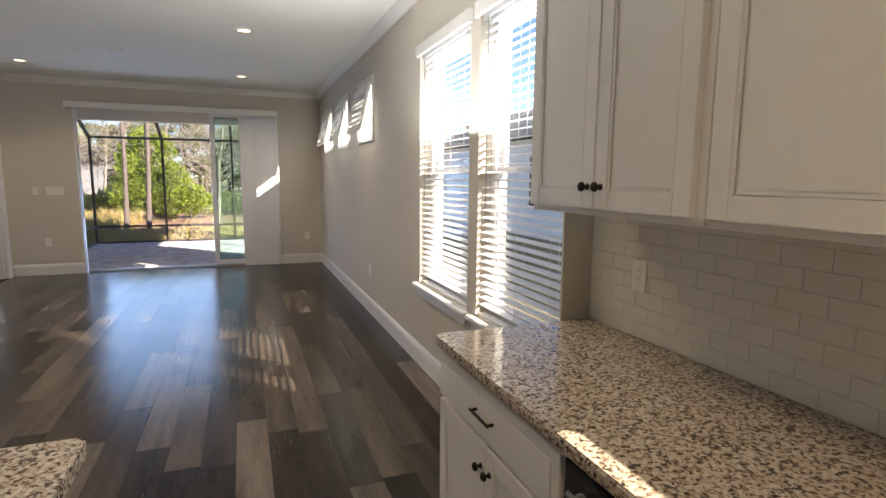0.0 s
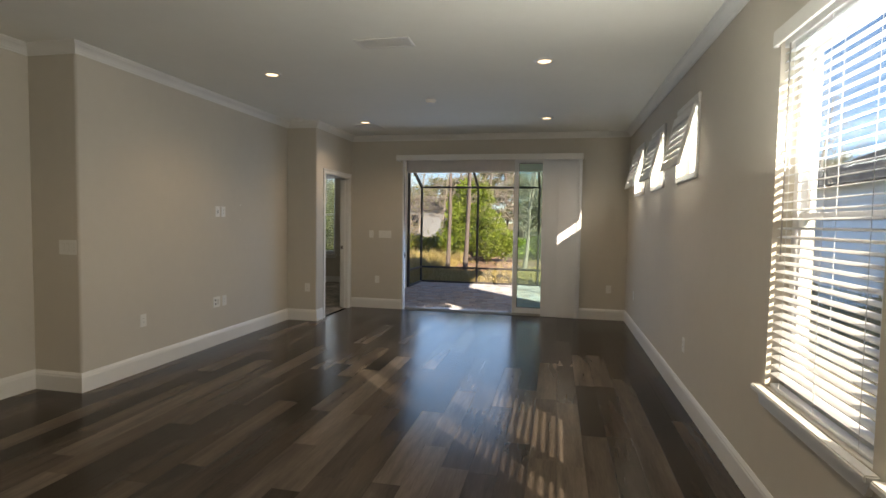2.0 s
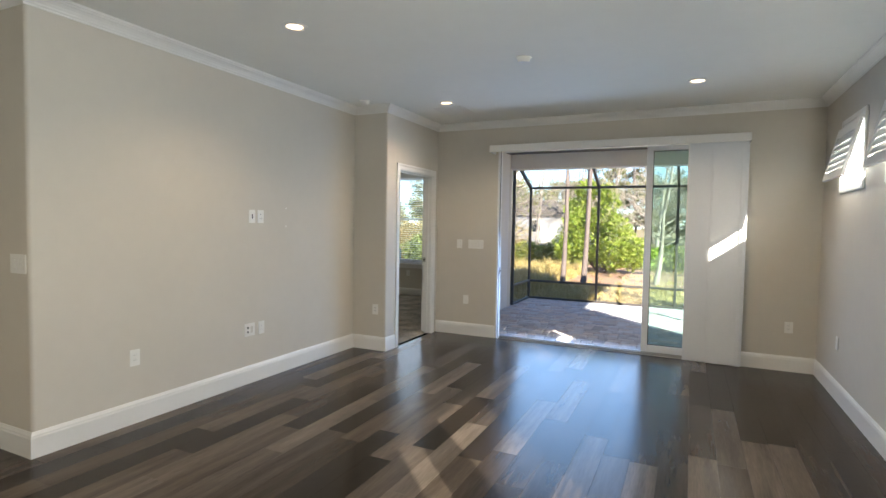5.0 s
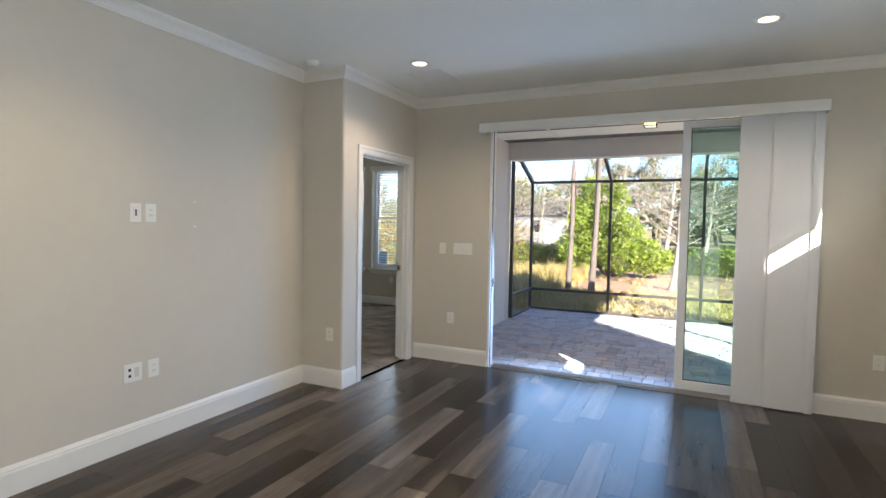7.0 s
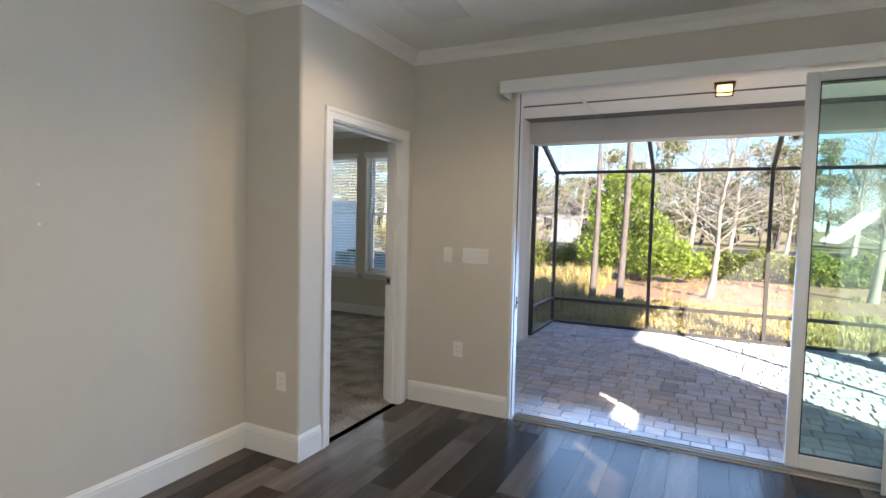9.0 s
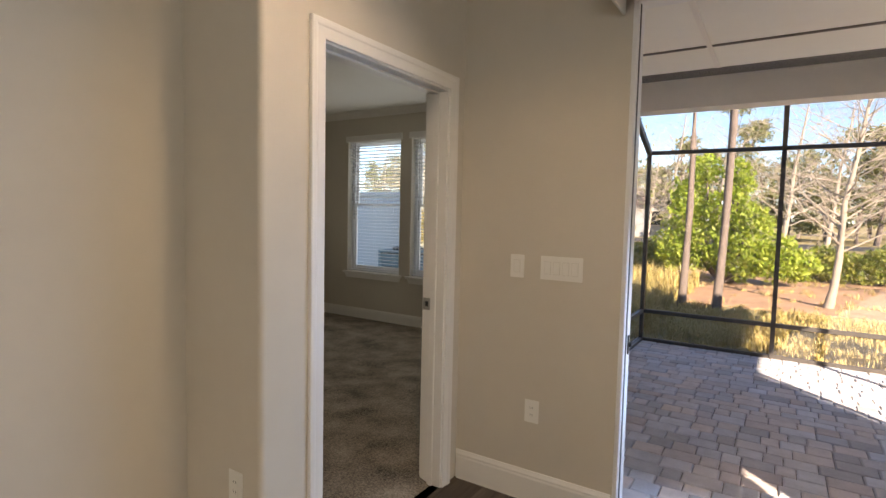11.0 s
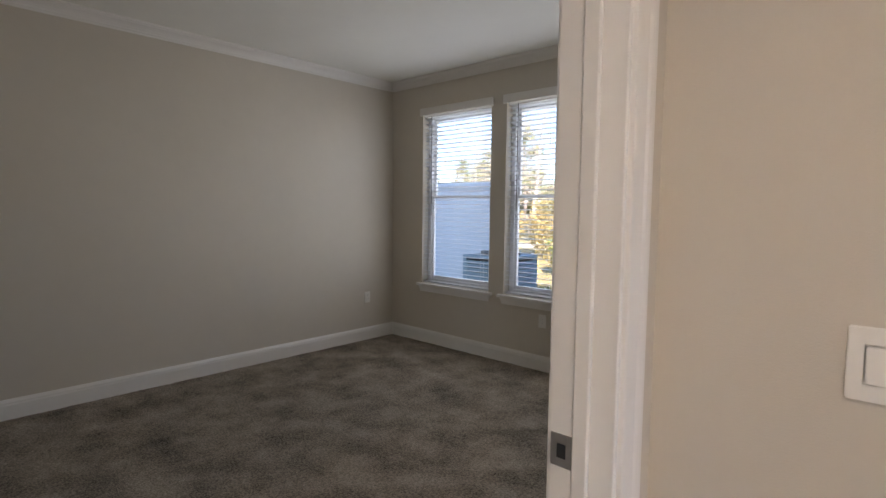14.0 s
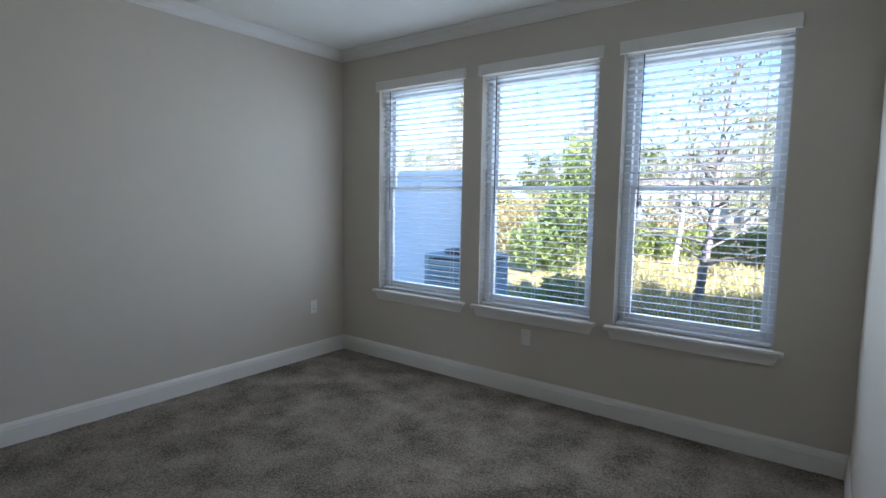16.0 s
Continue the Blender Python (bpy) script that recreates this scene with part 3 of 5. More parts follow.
# ---- sliding door and its panel-track blind ----
slider = thing("door_1", "white aluminium sliding patio door, mostly open, with green-tinted glass", "sliding door", kind="structure")
s0, s1, sz = SLIDE
part("door_frame", boxes([(s0, s0 + 0.026, YF - 0.004, YF + 0.125, -0.02, sz), (s1 - 0.05, s1, YF + 0.01, YF + 0.125, -0.02, sz), (s0 + 0.026, s1 - 0.05, YF + 0.01, YF + 0.125, sz - 0.025, sz)], 0.004), VINYL, slider)
part("track", boxes([(s0 + 0.05, s1 - 0.05, YF + 0.002, YF + 0.13, -0.10, 0.004)] + [(s0 + 0.05, s1 - 0.05, YF + d, YF + d + 0.008, 0.004, 0.022) for d in (0.025, 0.072, 0.112)], 0.001), STEEL, slider, "grey aluminium floor track")
p0, p1 = 0.045, 1.06
panel = part("sliding_panel", boxes([(p0, p0 + 0.075, YF + 0.06, YF + 0.10, 0.03, sz - 0.05), (p1 - 0.075, p1, YF + 0.06, YF + 0.10, 0.03, sz - 0.05), (p0 + 0.075, p1 - 0.075, YF + 0.06, YF + 0.10, sz - 0.11, sz - 0.05), (p0 + 0.075, p1 - 0.075, YF + 0.06, YF + 0.10, 0.03, 0.12)], 0.004), VINYL, slider)
pg = part("pane", boxes([(p0 + 0.07, p1 - 0.07, YF + 0.076, YF + 0.084, 0.115, sz - 0.105)]), GREEN_GLASS, panel)
pg.visible_shadow = False
part("gasket", boxes([(p0 + 0.075, p0 + 0.083, YF + 0.07, YF + 0.09, 0.12, sz - 0.11), (p1 - 0.083, p1 - 0.075, YF + 0.07, YF + 0.09, 0.12, sz - 0.11), (p0 + 0.083, p1 - 0.083, YF + 0.07, YF + 0.09, 0.12, 0.128), (p0 + 0.083, p1 - 0.083, YF + 0.07, YF + 0.09, sz - 0.118, sz - 0.11)]), DARK, panel)
part("weatherstrip", boxes([(s0 + 0.0262, s0 + 0.029, YF + 0.028, YF + 0.046, 0.0, sz - 0.03)]), DARK, slider, "dark weatherstrip in the door jamb")
part("lock", boxes([(s0 + 0.0265, s0 + 0.033, YF + 0.07, YF + 0.09, 0.90, 1.0), (s0 + 0.033, s0 + 0.045, YF + 0.075, YF + 0.085, 0.94, 0.96)], 0.002), DARK, slider)

track = thing("panel_track_blind", "white fabric panel blind under a white pelmet, stacked open", "blind")
part("pelmet", boxes([(-1.945, 1.15, 8.70, 8.715, 2.585, 2.68), (-1.945, -1.93, 8.715, YF, 2.585, 2.68), (1.135, 1.15, 8.715, YF, 2.585, 2.68), (-1.93, 1.135, 8.715, YF, 2.668, 2.68)], 0.003), TRIM, track)


def bowed(x0, x1, y, z0, z1, t=0.0025, n=10):
    """A hanging cloth panel that bows a little between its hems."""
    bm = bmesh.new()
    rows = []
    for z in (z0, z1):
        f = 0.004 if z > 1 else 0.009
        rows.append([bm.verts.new((x0 + (x1 - x0) * k / n, y - f * math.sin(math.pi * k / n), z)) for k in range(n + 1)]
                    + [bm.verts.new((x0 + (x1 - x0) * k / n, y + t - f * math.sin(math.pi * k / n), z)) for k in range(n, -1, -1)])
    m = len(rows[0])
    for k in range(m):
        bm.faces.new((rows[0][k], rows[0][(k + 1) % m], rows[1][(k + 1) % m], rows[1][k]))
    for k in range(n):
        for w in rows:
            bm.faces.new((w[k], w[k + 1], w[m - 2 - k], w[m - 1 - k]))
    bmesh.ops.recalc_face_normals(bm, faces=bm.faces[:])
    return bm


part("rail", boxes([(-1.92, 1.12, 8.80, 8.87, 2.63, 2.66)], 0.002), VINYL, track)
for x0, x1, y in ((0.525, 0.79, 8.862), (0.77, 1.10, 8.845), (1.075, 1.145, 8.828), (0.62, 1.14, 8.88)):
    v = part("fabric_panel", bowed(x0, x1, y, 0.012, 2.63), BLIND, track, "")
    for e in (x0, x1 - 0.016):
        part("hem", boxes([(e, e + 0.016, y - 0.0022, y + 0.0045, 0.046, 2.63)], 0.001), BLIND, v)
    part("weight_bar", boxes([(x0, x1, y - 0.003, y + 0.0055, 0.012, 0.045)], 0.002), BLIND, v)
part("wand", cyl(bmesh.new(), (0.52, 8.81, 1.75), 0.006, 1.75, n=8), TRIM, track)

# ---- bedroom doorway ----
door = thing("door_2", "open bedroom doorway with white jamb and flat white casing", "doorway", kind="structure")
d0, d1, dz = DOOR
part("jamb", boxes([(BX1 - 0.001, XD + 0.001, d0, d0 + 0.02, 0.0, dz), (BX1 - 0.001, XD + 0.001, d1 - 0.02, d1, 0.0, dz), (BX1 - 0.001, XD + 0.001, d0 + 0.02, d1 - 0.02, dz - 0.02, dz)], 0.002), TRIM, door)
part("door_stop", boxes([(-2.915, -2.88, d0 + 0.02, d0 + 0.032, 0.0, dz - 0.02), (-2.915, -2.88, d1 - 0.032, d1 - 0.02, 0.0, dz - 0.02), (-2.915, -2.88, d0 + 0.032, d1 - 0.032, dz - 0.032, dz - 0.02)], 0.003), TRIM, door)
cw = 0.078
CASING = [(0, 0), (0, 0.011), (0.006, 0.013), (0.045, 0.014), (0.052, 0.018), (0.062, 0.0195), (0.074, 0.019), (cw, 0.016), (cw, 0)]
for face, sg in ((XD, 1), (BX1, -1)):
    bm = bmesh.new()
    o = 0.008
    rings = []
    for y, ys, z, zs in ((d0 + o, -1, 0, 0), (d0 + o, -1, dz - o, 1), (d1 - o, 1, dz - o, 1), (d1 - o, 1, 0, 0)):
        rings.append([bm.verts.new((face + sg * (d + 0.0005), y + ys * c, z + zs * c)) for c, d in CASING])
    n = len(CASING)
    for r0, r1 in zip(rings, rings[1:]):
        for i in range(n):
            bm.faces.new((r0[i], r0[(i + 1) % n], r1[(i + 1) % n], r1[i]))
    bm.faces.new(rings[0])
    bm.faces.new(rings[-1])
    bmesh.ops.recalc_face_normals(bm, faces=bm.faces[:])
    part("casing", bm, TRIM, door)
strike = part("strike_plate", boxes([(-2.968, -2.915, d1 - 0.023, d1 - 0.0195, 1.04, 1.11)], 0.001), STEEL, door, "satin steel strike plate")
part("latch_hole", boxes([(-2.952, -2.932, d1 - 0.0245, d1 - 0.0225, 1.06, 1.09)]), DARK, strike)


# ---- switches and sockets ----
# grey that paints the shade in switch gaps; also the colour of the media insert
GAP_GREY = mat("gap_shade_and_insert_grey", (0.64, 0.61, 0.55), 0.6, 0.1, 20.0)
def wall_plate(kind, u, z, face, axis, sign, gangs=1, label=""):
    """kind: switch, outlet, jack or blank. The face looks towards the room."""
    conv = on_wall(face, axis, sign)
    names = {"switch": "light_switch", "outlet": "wall_outlet", "jack": "media_jack", "blank": "wall_box"}
    cats = {"switch": "light switch", "outlet": "outlet", "jack": "media plate", "blank": "media plate"}
    ob = thing(names[kind], label or {"switch": "white rocker light switch on the beige wall", "outlet": "white duplex power outlet low on the wall", "jack": "white media plate with two dark sockets", "blank": "white media plate with a dark slot"}[kind], cats[kind])
    w = 0.083 + 0.05 * (gangs - 1)
    h = 0.128
    part("plate", boxes(conv([(u - w / 2, u + w / 2, -0.007, -0.001, z - h / 2, z + h / 2)]), 0.0025, 2), PLASTIC, ob)
    for g in range(gangs):
        c = u + (g - (gangs - 1) / 2) * 0.05
        if kind == "switch":
            # flat grey sheet, the gap's shade painted round the rocker
            part("rocker_gap_shade", boxes(conv([(c - 0.0182, c + 0.0182, -0.0076, -0.0071, z - 0.0347, z + 0.0347)])), GAP_GREY, ob)
            part("rocker", boxes(conv([(c - 0.0165, c + 0.0165, -0.0105, -0.0077, z - 0.033, z + 0.033)]), 0.002, 2), PLASTIC, ob)
        elif kind == "outlet":
            for dz in (-0.02, 0.02):
                sock = part("socket", boxes(conv([(c - 0.0165, c + 0.0165, -0.0095, -0.0072, z + dz - 0.0145, z + dz + 0.0145)]), 0.003, 2), PLASTIC, ob)
                part("slot", boxes(conv([(c - 0.008, c - 0.0055, -0.0099, -0.0096, z + dz - 0.002, z + dz + 0.007), (c + 0.0055, c + 0.008, -0.0099, -0.0096, z + dz - 0.002, z + dz + 0.007)])), DARK, sock)
        elif kind == "jack":
            if g:
                part("insert", boxes(conv([(c - 0.0165, c + 0.0165, -0.0105, -0.0072, z - 0.033, z + 0.033)]), 0.002, 2), GAP_GREY, ob, "grey media insert")
                continue
            for dz in (-0.02, 0.022):
                part("jack", boxes(conv([(c - 0.010, c + 0.010, -0.0105, -0.0072, z + dz - 0.010, z + dz + 0.010)]), 0.002), DARK, ob, "dark socket")
        else:
            # the same painted shade as a grey sheet round this insert
            part("insert_gap_shade", boxes(conv([(c - 0.0185, c + 0.0185, -0.0076, -0.0071, z - 0.0355, z + 0.0355)])), GAP_GREY, ob, "grey sheet painting the shaded gap round the insert")
            part("insert", boxes(conv([(c - 0.0165, c + 0.0165, -0.0095, -0.0077, z - 0.0335, z + 0.0335)]), 0.002, 2), PLASTIC, ob)
            part("slot", boxes(conv([(c - 0.006, c + 0.006, -0.0100, -0.0096, z - 0.022, z + 0.022)])), DARK, ob, "dark slot")
    return ob


wall_plate("switch", -2.459, 1.320, YF, 'x', 1)
wall_plate("switch", -2.205, 1.321, YF, 'x', 1, 4, "white four-gang rocker light switch on the beige wall")
wall_plate("outlet", -2.345, 0.515, YF, 'x', 1)
wall_plate("outlet", 1.61, 0.50, YF, 'x', 1)
wall_plate("blank", 5.775, 1.64, XL, 'y', -1)
wall_plate("outlet", 5.888, 1.64, XL, 'y', -1)
wall_plate("jack", 5.745, 0.53, XL, 'y', -1, 2, "white two-gang media plate with two dark sockets")
wall_plate("outlet", 5.90, 0.528, XL, 'y', -1)
wall_plate("outlet", 4.57, 0.515, XL, 'y', -1)
wall_plate("outlet", -2.975, 0.515, YC, 'x', 1)
wall_plate("switch", -3.425, 1.285, YA, 'x', 1, 3, "white three-gang rocker light switch on the beige wall")
wall_plate("outlet", 4.975, 0.51, XR, 'y', 1)
wall_plate("outlet", 8.03, 0.53, XR, 'y', 1)
wall_plate("outlet", -5.057, 0.51, BY1, 'x', 1)
wall_plate("outlet", 11.69, 0.53, BX0, 'y', -1)
for z in (1.733, 1.546):
    tagged(mesh_ob("wall_anchor", cyl(bmesh.new(), (XL + 0.002, 6.254, z), 0.007, 0.004, 'x', 10), PLASTIC), "small pale wall anchor plug in the beige wall", "wall anchor")


# ---- ceiling fittings ----
def downlight(x, y, z=H, watts=2.9, tag="round white recessed ceiling light, switched on"):
    ob = thing("recessed_light", tag, "ceiling light", loc=(x, y, z), group="recessed ceiling lights")
    bm = bmesh.new()
    for r0, r1, za, zb in ((0.068, 0.098, -0.010, -0.004), (0.098, 0.098, -0.004, 0.0), (0.052, 0.068, 0.004, -0.010)):
        ring = [[bm.verts.new((r * math.cos(a), r * math.sin(a), zz)) for a in [2 * math.pi * k / 32 for k in range(32)]] for r, zz in ((r0, za), (r1, zb))]
        for k in range(32):
            bm.faces.new((ring[0][k], ring[0][(k + 1) % 32], ring[1][(k + 1) % 32], ring[1][k]))
    part("trim_ring", bm, TRIM, ob, smooth=True)
    part("lens", cyl(bmesh.new(), (0, 0, -0.003), 0.056, 0.004, n=32), GLOW, ob, "glowing warm lens")
    d = bpy.data.lights.new("recessed_lamp", 'SPOT')
    d.energy, d.color, d.spot_size, d.spot_blend, d.shadow_soft_size = watts * 4, (1.0, 0.80, 0.58), radians(140), 0.8, 0.06
    new("recessed_lamp", d).location = (x, y, z - 0.03)
    return ob


# the last four are unseen, added along the grid to brighten the near end
for x, y in ((0.605, 5.015), (-2.135, 5.03), (-2.11, 7.645), (0.58, 7.67), (0.6, 2.4), (-2.13, 2.4), (0.7, -0.9), (-1.6, -0.9)):
    downlight(x, y)

vent = thing("ceiling_vent", "white metal air vent flush in the ceiling", "air vent", loc=(-0.685, 4.305, H))
part("backing", boxes([(-0.205, 0.205, -0.085, 0.085, -0.0015, 0)]), TRIM, vent)
part("frame", boxes([(-0.235, 0.235, -0.115, -0.085, -0.008, 0), (-0.235, 0.235, 0.085, 0.115, -0.008, 0), (-0.235, -0.205, -0.085, 0.085, -0.008, 0), (0.205, 0.235, -0.085, 0.085, -0.008, 0)], 0.002), TRIM, vent)
for i in range(9):
    bm = boxes([(-0.205, 0.205, -0.009, 0.009, -0.0008, 0.0008)])
    bm.transform(Matrix.Translation((0, -0.075 + i * 0.01875, -0.004)) @ Matrix.Rotation(radians(10), 4, 'X'))
    part("slat", bm, TRIM, vent)
hatch = thing("return_air_grille", "flat white square grille on the ceiling", "air vent", loc=(-2.2, 8.09, H))
part("frame", boxes([(-0.19, 0.19, -0.235, -0.215, -0.007, 0), (-0.19, 0.19, 0.215, 0.235, -0.007, 0), (-0.19, -0.17, -0.215, 0.215, -0.007, 0), (0.17, 0.19, -0.215, 0.215, -0.007, 0)], 0.002), TRIM, hatch)
part("face", boxes([(-0.17, 0.17, -0.215, 0.215, -0.004, 0)]), TRIM, hatch)


def smoke_detector(x, y):
    ob = thing("smoke_detector", "round white smoke detector on the ceiling", "smoke detector", loc=(x, y, H))
    part("base", cyl(bmesh.new(), (0, 0, -0.006), 0.068, 0.012, n=28), PLASTIC, ob)
    bm = cyl(bmesh.new(), (0, 0, -0.026), 0.044, 0.028, n=28, r2=0.06)
    part("cover", bm, PLASTIC, ob)


smoke_detector(-0.785, 6.37)
smoke_detector(-2.99, 7.24)


# ---- kitchen ----
def cabinet_door(parent, name, y0, y1, z0, z1, x, rail=0.062):
    """A framed door whose face looks to -x, its back at x: raised bead round a flat panel."""
    d = part(name, boxes([(x - 0.0145, x, y0 + 0.001, y1 - 0.001, z0 + 0.001, z1 - 0.001)]), CABINET, parent)
    for a, b in ((y0, y0 + rail), (y1 - rail, y1)):
        part("stile", boxes([(x - 0.02, x - 0.0005, a, b, z0, z1)], 0.0025, 2), CABINET, d)
    for a, b in ((z0, z0 + rail), (z1 - rail, z1)):
        part("rail", boxes([(x - 0.0199, x - 0.0005, y0 + rail - 0.001, y1 - rail + 0.001, a, b)], 0.002, 2), CABINET, d)
    b = 0.013
    a0, a1, c0, c1 = y0 + rail, y1 - rail, z0 + rail, z1 - rail
    part("bead", boxes([(x - 0.0185, x - 0.0145, a0, a0 + b, c0, c1), (x - 0.0185, x - 0.0145, a1 - b, a1, c0, c1), (x - 0.0185, x - 0.0145, a0 + b, a1 - b, c0, c0 + b), (x - 0.0185, x - 0.0145, a0 + b, a1 - b, c1 - b, c1)], 0.0035, 3), CABINET, d)
    return d


def knob(parent, y, z, x):
    bm = cyl(bmesh.new(), (x - 0.009, y, z), 0.006, 0.018, 'x', 12)
    bmesh.ops.create_uvsphere(bm, u_segments=16, v_segments=10, radius=0.016, matrix=Matrix.Translation((x - 0.024, y, z)) @ Matrix.Diagonal((0.65, 1, 1, 1)))
    cyl(bm, (x - 0.0015, y, z), 0.011, 0.003, 'x', 14)
    part("knob", bm, BRONZE, parent, "dark bronze round knob", True)


def upper_cabinet(y0, y1, doors, label):
    ob = thing("upper_cabinet", label, "cabinet", group="upper kitchen cabinets")
    z0, z1, x = 1.445, 2.50, 1.60
    part("body", boxes([(x, XK - 0.002, y0, y1, z0, z1)], 0.002), CABINET, ob)
    for a, b in doors:
        leaf = cabinet_door(ob, "door", a, b, z0 + 0.022, z1 - 0.03, x - 0.001)
        y = a + 0.032 if a > (y0 + y1) / 2 - 0.02 or len(doors) == 1 else b - 0.032
        knob(leaf, y, z0 + 0.095, x - 0.021)
    bm = bmesh.new()
    run(bm, [(0, z1), (0.02, z1), (0.03, z1 + 0.02), (0.06, z1 + 0.06), (0.065, z1 + 0.08), (0, z1 + 0.08)], (x + 0.07, y1), (x + 0.07, y0), (-1, 0))
    part("cornice", bm, CABINET, ob)
    return ob


for y0, y1, doors, label in ((0.068, 0.895, [(0.493, 0.890), (0.094, 0.489)], "white painted upper cabinet with two framed doors"), (-0.605, 0.066, [(-0.583, 0.046)], "white painted upper cabinet with one wide framed door")):
    upper_cabinet(y0, y1, doors, label)


def base_cabinet(y0, y1, label):
    ob = thing("base_cabinet", label, "cabinet", group="base kitchen cabinets")
    x = 1.29
    part("body", boxes([(x, XK - 0.002, y0, y1, 0.10, 0.873)], 0.002), CABINET, ob)
    part("toe_kick", boxes([(x + 0.075, XK - 0.002, y0, y1, 0.0, 0.0995)]), CABINET, ob)
    dr = part("drawer", boxes([(x - 0.021, x - 0.001, y0 + 0.012, y1 - 0.012, 0.665, 0.850)], 0.003, 2), CABINET, ob)
    part("panel", boxes([(x - 0.0255, x - 0.021, y0 + 0.05, y1 - 0.05, 0.70, 0.815)], 0.004, 2), CABINET, dr)
    c = (y0 + y1) / 2
    pull = boxes([(x - 0.056, x - 0.046, c - 0.075, c + 0.075, 0.752, 0.763), (x - 0.046, x - 0.0255, c - 0.07, c - 0.06, 0.752, 0.763), (x - 0.046, x - 0.0255, c + 0.06, c + 0.07, 0.752, 0.763)], 0.003, 2)
    part("handle", pull, BRONZE, dr, "dark bronze bar handle")
    for a, b, ky in ((y0 + 0.012, c - 0.002, c - 0.034), (c + 0.002, y1 - 0.012, c + 0.034)):
        d = cabinet_door(ob, "door", a, b, 0.115, 0.648, x - 0.001)
        knob(d, ky, 0.56, x - 0.021)
    return ob


base_cabinet(0.15, 1.065, "white painted base cabinet with a drawer over two doors")
base_cabinet(-1.40, -0.47, "white painted base cabinet with a drawer over two doors")
dish = thing("dishwasher", "black dishwasher under the granite worktop", "dishwasher")
part("body", boxes([(1.30, XK - 0.01, -0.466, 0.146, 0.0, 0.868)], 0.003), BLACK, dish)
part("door", boxes([(1.265, 1.299, -0.46, 0.14, 0.11, 0.862)], 0.006, 2), BLACK, dish)
part("handle", boxes([(1.225, 1.240, -0.40, 0.08, 0.79, 0.81), (1.24, 1.265, -0.38, -0.36, 0.79, 0.81), (1.24, 1.265, 0.04, 0.06, 0.79, 0.81)], 0.005, 2), STEEL, dish)


def slab(name, x0, x1, y0, y1, label, corners, r=0.03):
    pts = rounded([(x0, y0), (x1, y0), (x1, y1), (x0, y1)], r, corners)
    bm = prism(pts, 0.8745, 0.915)
    rim = [e for e in bm.edges if abs(e.verts[0].co.z - e.verts[1].co.z) < 1e-6]
    bmesh.ops.bevel(bm, geom=rim, offset=0.009, segments=3, affect='EDGES')
    return tagged(mesh_ob(name, bm, GRANITE), label, "worktop")


slab("worktop", 1.25, XK - 0.002, -1.42, 1.0835, "speckled beige and brown polished granite worktop", {3})
slab("island_worktop", -1.35, 0.135, -2.6, 0.545, "speckled beige and brown polished granite island top", {1, 2}, 0.025)
isl = thing("kitchen_island", "white painted kitchen island under a granite top", "kitchen island")
part("body", boxes([(-1.0, 0.0, -2.5, 0.40, 0.10, 0.874)], 0.003), CABINET, isl)
part("plinth", boxes([(-0.94, -0.06, -2.45, 0.36, 0.0, 0.0995)]), CABINET, isl)
part("end_panel", boxes([(-0.9, -0.1, 0.40, 0.412, 0.2, 0.8)], 0.003), CABINET, isl)
wall_plate("outlet", 0.76, 1.175, XK - 0.012, 'y', 1, 1, "white outlet plate on the tiled backsplash")

# ---- lanai ----
G = -0.16                        # ground
PV = -0.055                      # top of the pavers
LX0, LX1, LY1 = -2.755, 2.10, 13.65
lan = tagged(mesh_ob("lanai_paving", boxes([(LX0 - 0.1, LX1 + 0.1, YF + 0.13, LY1 + 0.12, -0.35, PV - 0.018)]), SAND), "grey and tan tumbled paver patio floor", "paving", kind="structure")
tagged(mesh_ob("ceiling_lanai", boxes([(LX0, LX1 + 0.25, YF + 0.2, 12.42, 3.02, 3.2)]), CEIL), "off-white lanai ceiling", "ceiling", kind="structure")
sof = thing("soffit_vent", "dark grey soffit vent strip in the lanai ceiling", "vent")
part("strip", boxes([(LX0, LX1, 11.84, 12.10, 3.010, 3.0195)], 0.002), mat("soffit_grey", (0.17, 0.17, 0.165), 0.7, 0.15, 40.0), sof)
for i in range(6):
    part("slot", boxes([(LX0 + 0.05, LX1 - 0.05, 11.87 + i * 0.04, 11.876 + i * 0.04, 3.0085, 3.0098)]), CAGE, sof)
tagged(mesh_ob("trim_lanai_joint", boxes([(LX0, LX1, 11.10, 11.15, 3.014, 3.0195)]), CAGE), "dark joint strip in the lanai ceiling", "trim", kind="structure")
tagged(mesh_ob("trim_lanai_batten", boxes([(-1.83, -1.79, YF + 0.2, 11.82, 3.008, 3.0195)], 0.002), TRIM), "white batten on the lanai ceiling", "trim", kind="structure")
tagged(mesh_ob("beam_lanai", boxes([(LX0, LX1 + 0.2, 12.15, 12.42, 2.725, 3.018), (LX1, LX1 + 0.2, YF + 0.2, 12.15, 2.725, 3.018)], 0.004), STUCCO), "pale stucco beam along the lanai edge", "beam", kind="structure")
tagged(mesh_ob("column_lanai", boxes([(LX1 - 0.02, LX1 + 0.22, 12.14, 12.43, PV, 2.7245)], 0.004), STUCCO), "pale stucco column at the lanai corner", "column", kind="structure")
porch = thing("porch_light", "square brass ceiling light on the lanai, switched on", "ceiling light", loc=(-0.39, 10.8, 3.014))
porch.scale = (0.78, 0.78, 0.85)
part("canopy", boxes([(-0.12, 0.12, -0.12, 0.12, -0.022, 0)], 0.004), BRONZE, porch)
